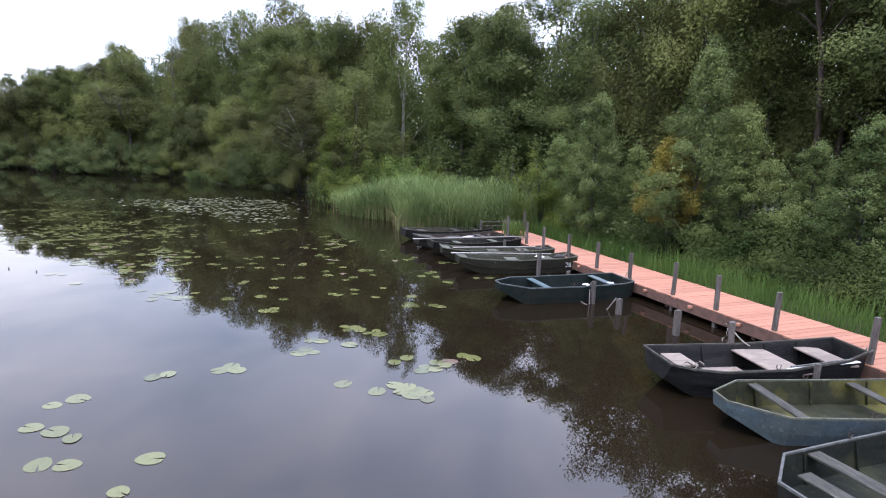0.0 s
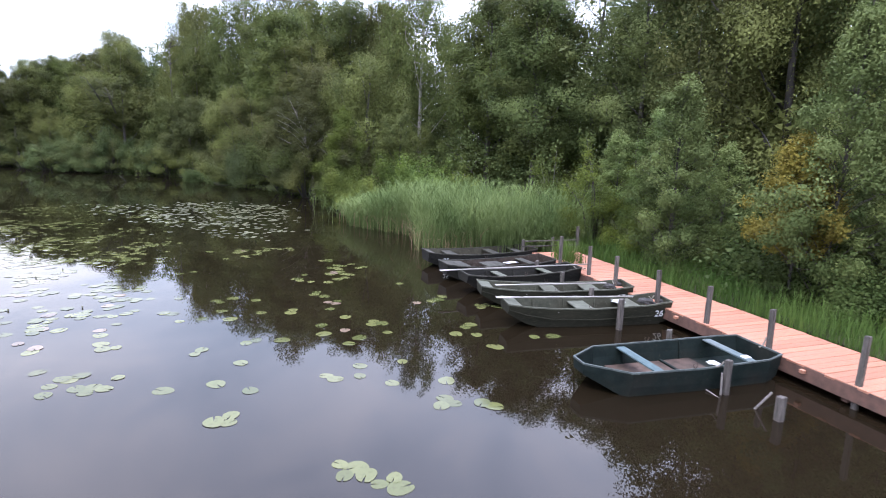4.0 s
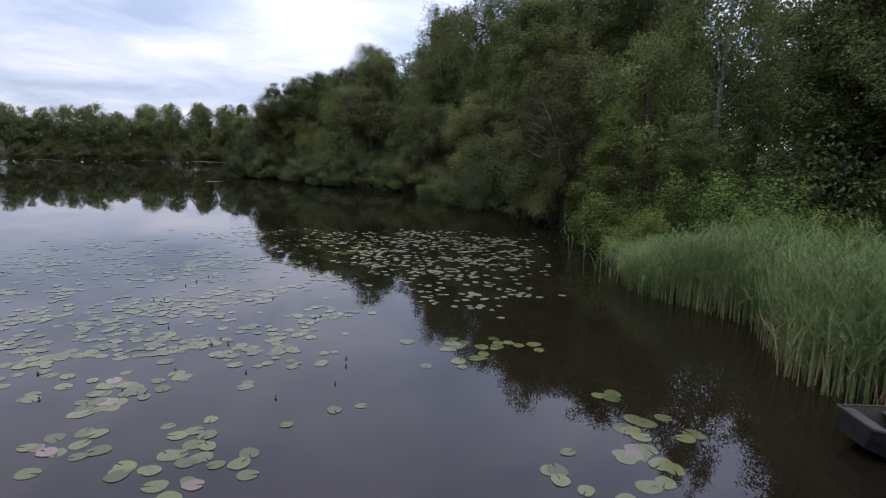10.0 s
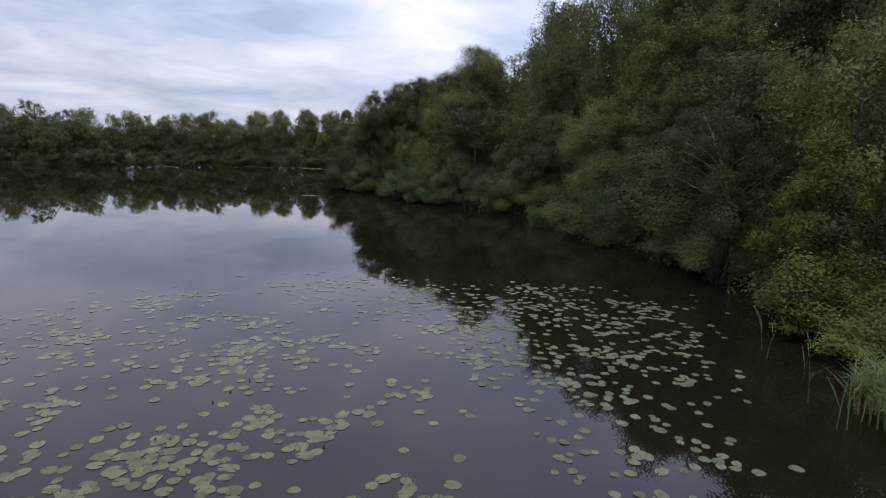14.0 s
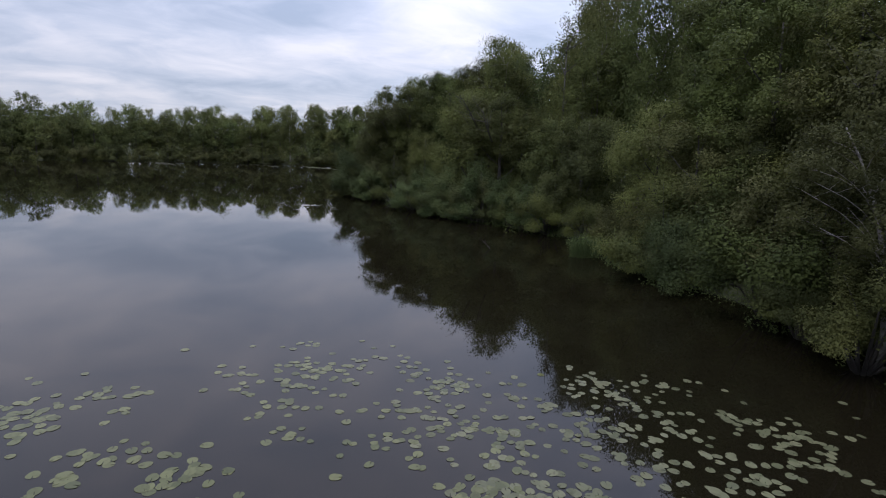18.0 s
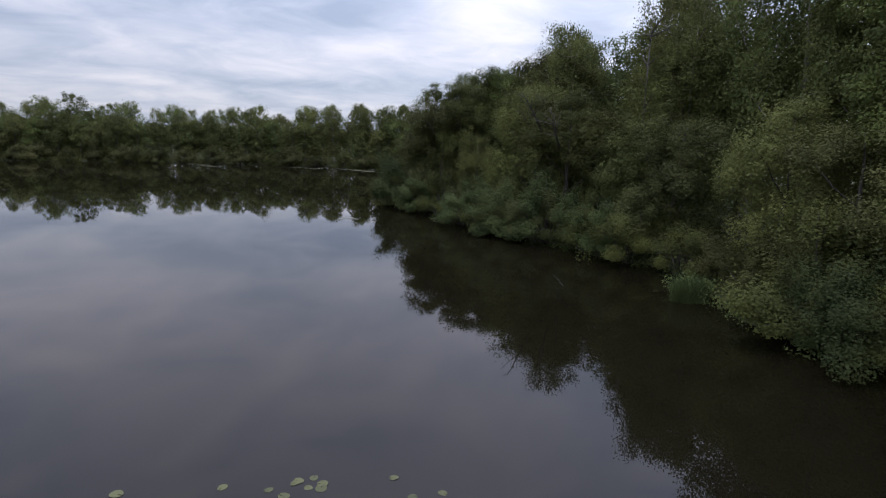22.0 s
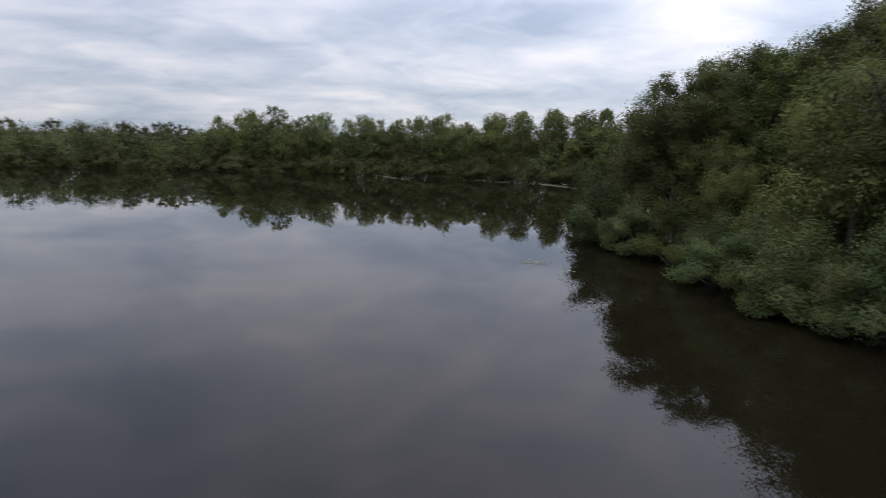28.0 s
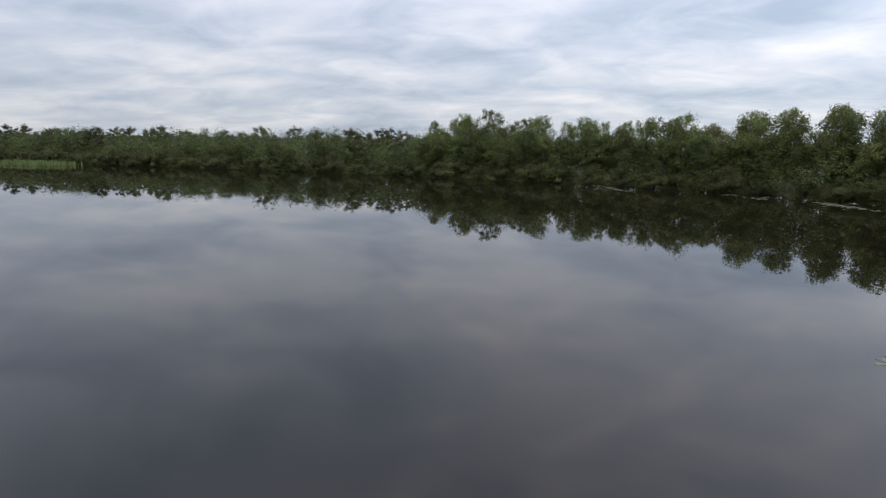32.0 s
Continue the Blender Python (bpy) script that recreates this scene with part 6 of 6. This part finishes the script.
def lily_tufts(tufts, seed, low, high, label):
    """Loose pads: each tuft has a place and a number of pads that lie rim to rim."""
    rng = np.random.default_rng(seed)
    spots = []
    for x, y, n in tufts:
        g = rng.uniform(0, 6.28)
        for k in range(n):
            r = 0.0 if k == 0 else 0.17 * (1 + k // 4)
            spots.append((x + r * math.cos(g + 1.3 * k), y + r * math.sin(g + 1.3 * k)))
    lay_pads(spots, rng, low, high, label)


def lily_field(name, poly, n, seed, many, loose, low, high, label, tilt=0.02, kind="lily"):
    """The wide fields of pads, joined."""
    rng = np.random.default_rng(seed)
    verts, faces = [], []
    shapes = [(np.array(v), f) for v, f in pad_shapes]
    for x, y in clusters(poly, n, rng, many, loose):
        v, f = shapes[int(rng.integers(0, 6))]
        g, s = rng.uniform(0, 6.28), rng.uniform(low, high)
        c, d = math.cos(g) * s, math.sin(g) * s
        k = len(verts)
        z = 0.002 + 0.005 * rng.random()
        tx, ty = rng.normal(0, tilt), rng.normal(0, tilt)
        verts += [(x + c * p[0] - d * p[1], y + d * p[0] + c * p[1], z + p[2] + tx * p[0] + ty * p[1]) for p in v]
        faces += [tuple(i + k for i in face) for face in f]
    ob = link(name, mesh_of(name, verts, faces), M[kind])
    tagged(ob, label, "water lilies", kind="stuff")


NEAR = "loose group of round yellow-green lily pads afloat"
DENSE = "dense group of floating round lily pads"
lily_tufts([(-0.1, 10.39, 3), (-0.75, 9.72, 2), (1.55, 10.45, 1), (2.04, 10.41, 1), (2.35, 10.68, 4), (2.6, 10.58, 3), (1.87, 11.38, 1), (1.96, 11.62, 1), (2.32, 11.4, 3), (2.56, 11.55, 3), (2.69, 12.02, 2), (0.47, 11.34, 3), (0.49, 11.75, 2), (0.96, 11.78, 1), (0.64, 12.56, 4), (1.06, 12.54, 3), (-1.07, 12.81, 3), (-3.21, 12.9, 5), (1.1, 14.24, 3), (1.58, 14.36, 2), (-0.75, 14.35, 2), (-1.38, 13.58, 1)], 1, 0.52, 0.82, NEAR)
lily_tufts([(-3.92, 15.6, 1), (-3.49, 15.78, 1), (-3.81, 16.92, 1), (-2.77, 16.53, 2), (-4.3, 16.86, 1), (-4.48, 16.58, 2), (-3.92, 16.09, 1), (-4.74, 15.58, 1), (-3.24, 16.31, 1), (-4.17, 15.34, 1), (-5.57, 14.98, 1), (-5.76, 14.79, 2), (-4.74, 14.31, 1), (-4.4, 14.03, 1), (-4.09, 14.02, 2), (-5.09, 13.54, 2), (-5.51, 14.22, 1), (-5.86, 14.06, 2), (-1.75, 16.71, 1), (-1.9, 16.15, 1), (-1.42, 16.09, 1), (-1.64, 15.78, 1), (-1.14, 16.56, 3), (-0.73, 16.28, 1)], 2, 0.52, 0.82, NEAR)
lily_tufts([(-2.34, 17.4, 3), (-2.24, 17.02, 1), (-2.78, 17.72, 1), (-3.08, 17.94, 2), (-3.3, 18.76, 1), (-3.66, 18.63, 1), (-4.14, 19.11, 1), (-3.55, 19.56, 2), (-3.87, 20.04, 2), (-4.41, 20.66, 3), (-3.2, 19.59, 1), (-3.32, 20.46, 2), (-3.73, 20.62, 1), (-1.84, 19.35, 1), (-0.93, 18.1, 1), (-0.71, 18.33, 2), (-0.63, 18.76, 1), (0.21, 18.48, 3), (0.6, 18.53, 1), (0.86, 18.56, 1), (0.38, 17.08, 2)], 3, 0.52, 0.82, NEAR)
lily_tufts([(-2.35, 13.16, 1), (-1.89, 13.57, 1), (-0.49, 14.83, 1), (-0.33, 14.52, 1), (0, 15.21, 1), (0.16, 14.49, 1), (0.8, 14.84, 1), (-4.23, 12.95, 1), (-3.75, 12.93, 1), (-3.64, 13.1, 2), (-3.7, 12.71, 1), (-3.53, 12.51, 1), (-2.87, 14.27, 1), (-2.9, 14.44, 1), (-2.5, 14.94, 2), (-2.08, 15.27, 1), (-2.06, 14.26, 1), (-1.05, 15.55, 1), (-1.03, 15.87, 1), (0.34, 16.68, 1), (0.67, 16.78, 1), (1.03, 16.35, 1), (1.13, 16.35, 1), (1.58, 17.08, 1), (1.86, 17.24, 1)], 4, 0.52, 0.82, NEAR)
lily_tufts([(-1.16, 8.69, 1), (-1.05, 8.92, 1), (-0.88, 8.24, 1), (-0.58, 8.27, 1), (-0.31, 8.23, 1), (-0.16, 7.77, 1), (0.08, 7.86, 1), (0.69, 8.22, 1), (0.85, 7.71, 1)], 7, 0.55, 0.85, NEAR)
lily_patch([(-4.8, 18.6), (-1.8, 18.6), (-2.6, 20.8), (-5.6, 21.6)], 14, 5, 3, 0.3, 0.6, 0.9, NEAR)
lily_patch([(-6.4, 14.0), (-5.0, 15.4), (-6.6, 17.0), (-9.4, 18.4), (-12.2, 16.6), (-12.2, 15.6)], 200, 6, 6, 0.27, 0.48, 0.76, DENSE)
lily_patch([(-7.3, 19.2), (-5.9, 20.6), (-6.4, 21.6), (-7.9, 20.2)], 26, 9, 4, 0.2, 0.5, 0.8, NEAR)
lily_field("lily_field", [(-21.0, 19.0), (-20.4, 20.6), (-17.2, 21.9), (-14.5, 22.6), (-10.0, 21.5), (-8.0, 18.6), (-11.6, 15.2), (-21.0, 15.8)], 980, 31, 8, 0.27, 0.40, 0.66, "wide field of yellow-green lily pads", 0.003)
lily_field("lily_field", [(-18.6, 25.8), (-17.4, 27.8), (-15.0, 30.2), (-12.3, 29.8), (-9.6, 27.4), (-7.3, 22.8), (-9.5, 22.2), (-13.0, 23.5), (-16.0, 25.0)], 760, 32, 4, 0.30, 0.34, 0.58, "field of lily pads before the shaded bank", 0.012, "lily_sheen")
lily_field("lily_field", [(-20.9, 24.6), (-20.4, 22.6), (-17.5, 22.6), (-14.0, 22.4), (-12.0, 24.0), (-16.5, 26.5), (-19.3, 26.2)], 300, 33, 9, 0.28, 0.36, 0.58, "loose lily pads between the dense groups", 0.003)
for k, (x, y, w, d, n) in enumerate(((-80.8, 51.0, 3.2, 0.8, 120), (-95.5, 34.0, 5.0, 0.4, 90), (-106.0, 13.6, 1.6, 0.3, 30), (-88.0, 45.5, 3.0, 0.3, 40))):
    lily_field("lily_raft", [(x - w, y - w * 0.4), (x + w, y + w * 0.2), (x + w, y + w * 0.2 + d), (x - w, y - w * 0.4 + d)], n, 40 + k, 5, 0.35, 0.9, 1.2, "distant pale raft of floating lily pads", 0.001, "lily_sheen")
lily_field("lily_raft", [(-46.2, 33.5), (-43.2, 34.3), (-43.2, 34.7), (-46.2, 33.9)], 26, 47, 5, 0.3, 0.4, 0.7, "thin raft of lily pads out on the open water", 0.001, "lily_sheen")
bud_tubes = []
rng = np.random.default_rng(9)
for x, y in scatter([(-18, 16.0), (-6.5, 12.5), (-4.5, 16.5), (-9.5, 22.0), (-17, 21.0)], 26, rng):
    g = rng.uniform(0, 6.28)
    bud_tubes.append(tube([(x, y, -0.05), (x, y, 0.004), (x + 0.008 * math.cos(g), y, 0.022), (x + 0.008 * math.cos(g), y, 0.040)], [0.005, 0.006, 0.019, 0.007], 6))
tagged(link("lily_buds", tubes_mesh("lily_buds", bud_tubes), M["bud"]), "small dark lily buds standing above the water", "flower buds", kind="stuff")
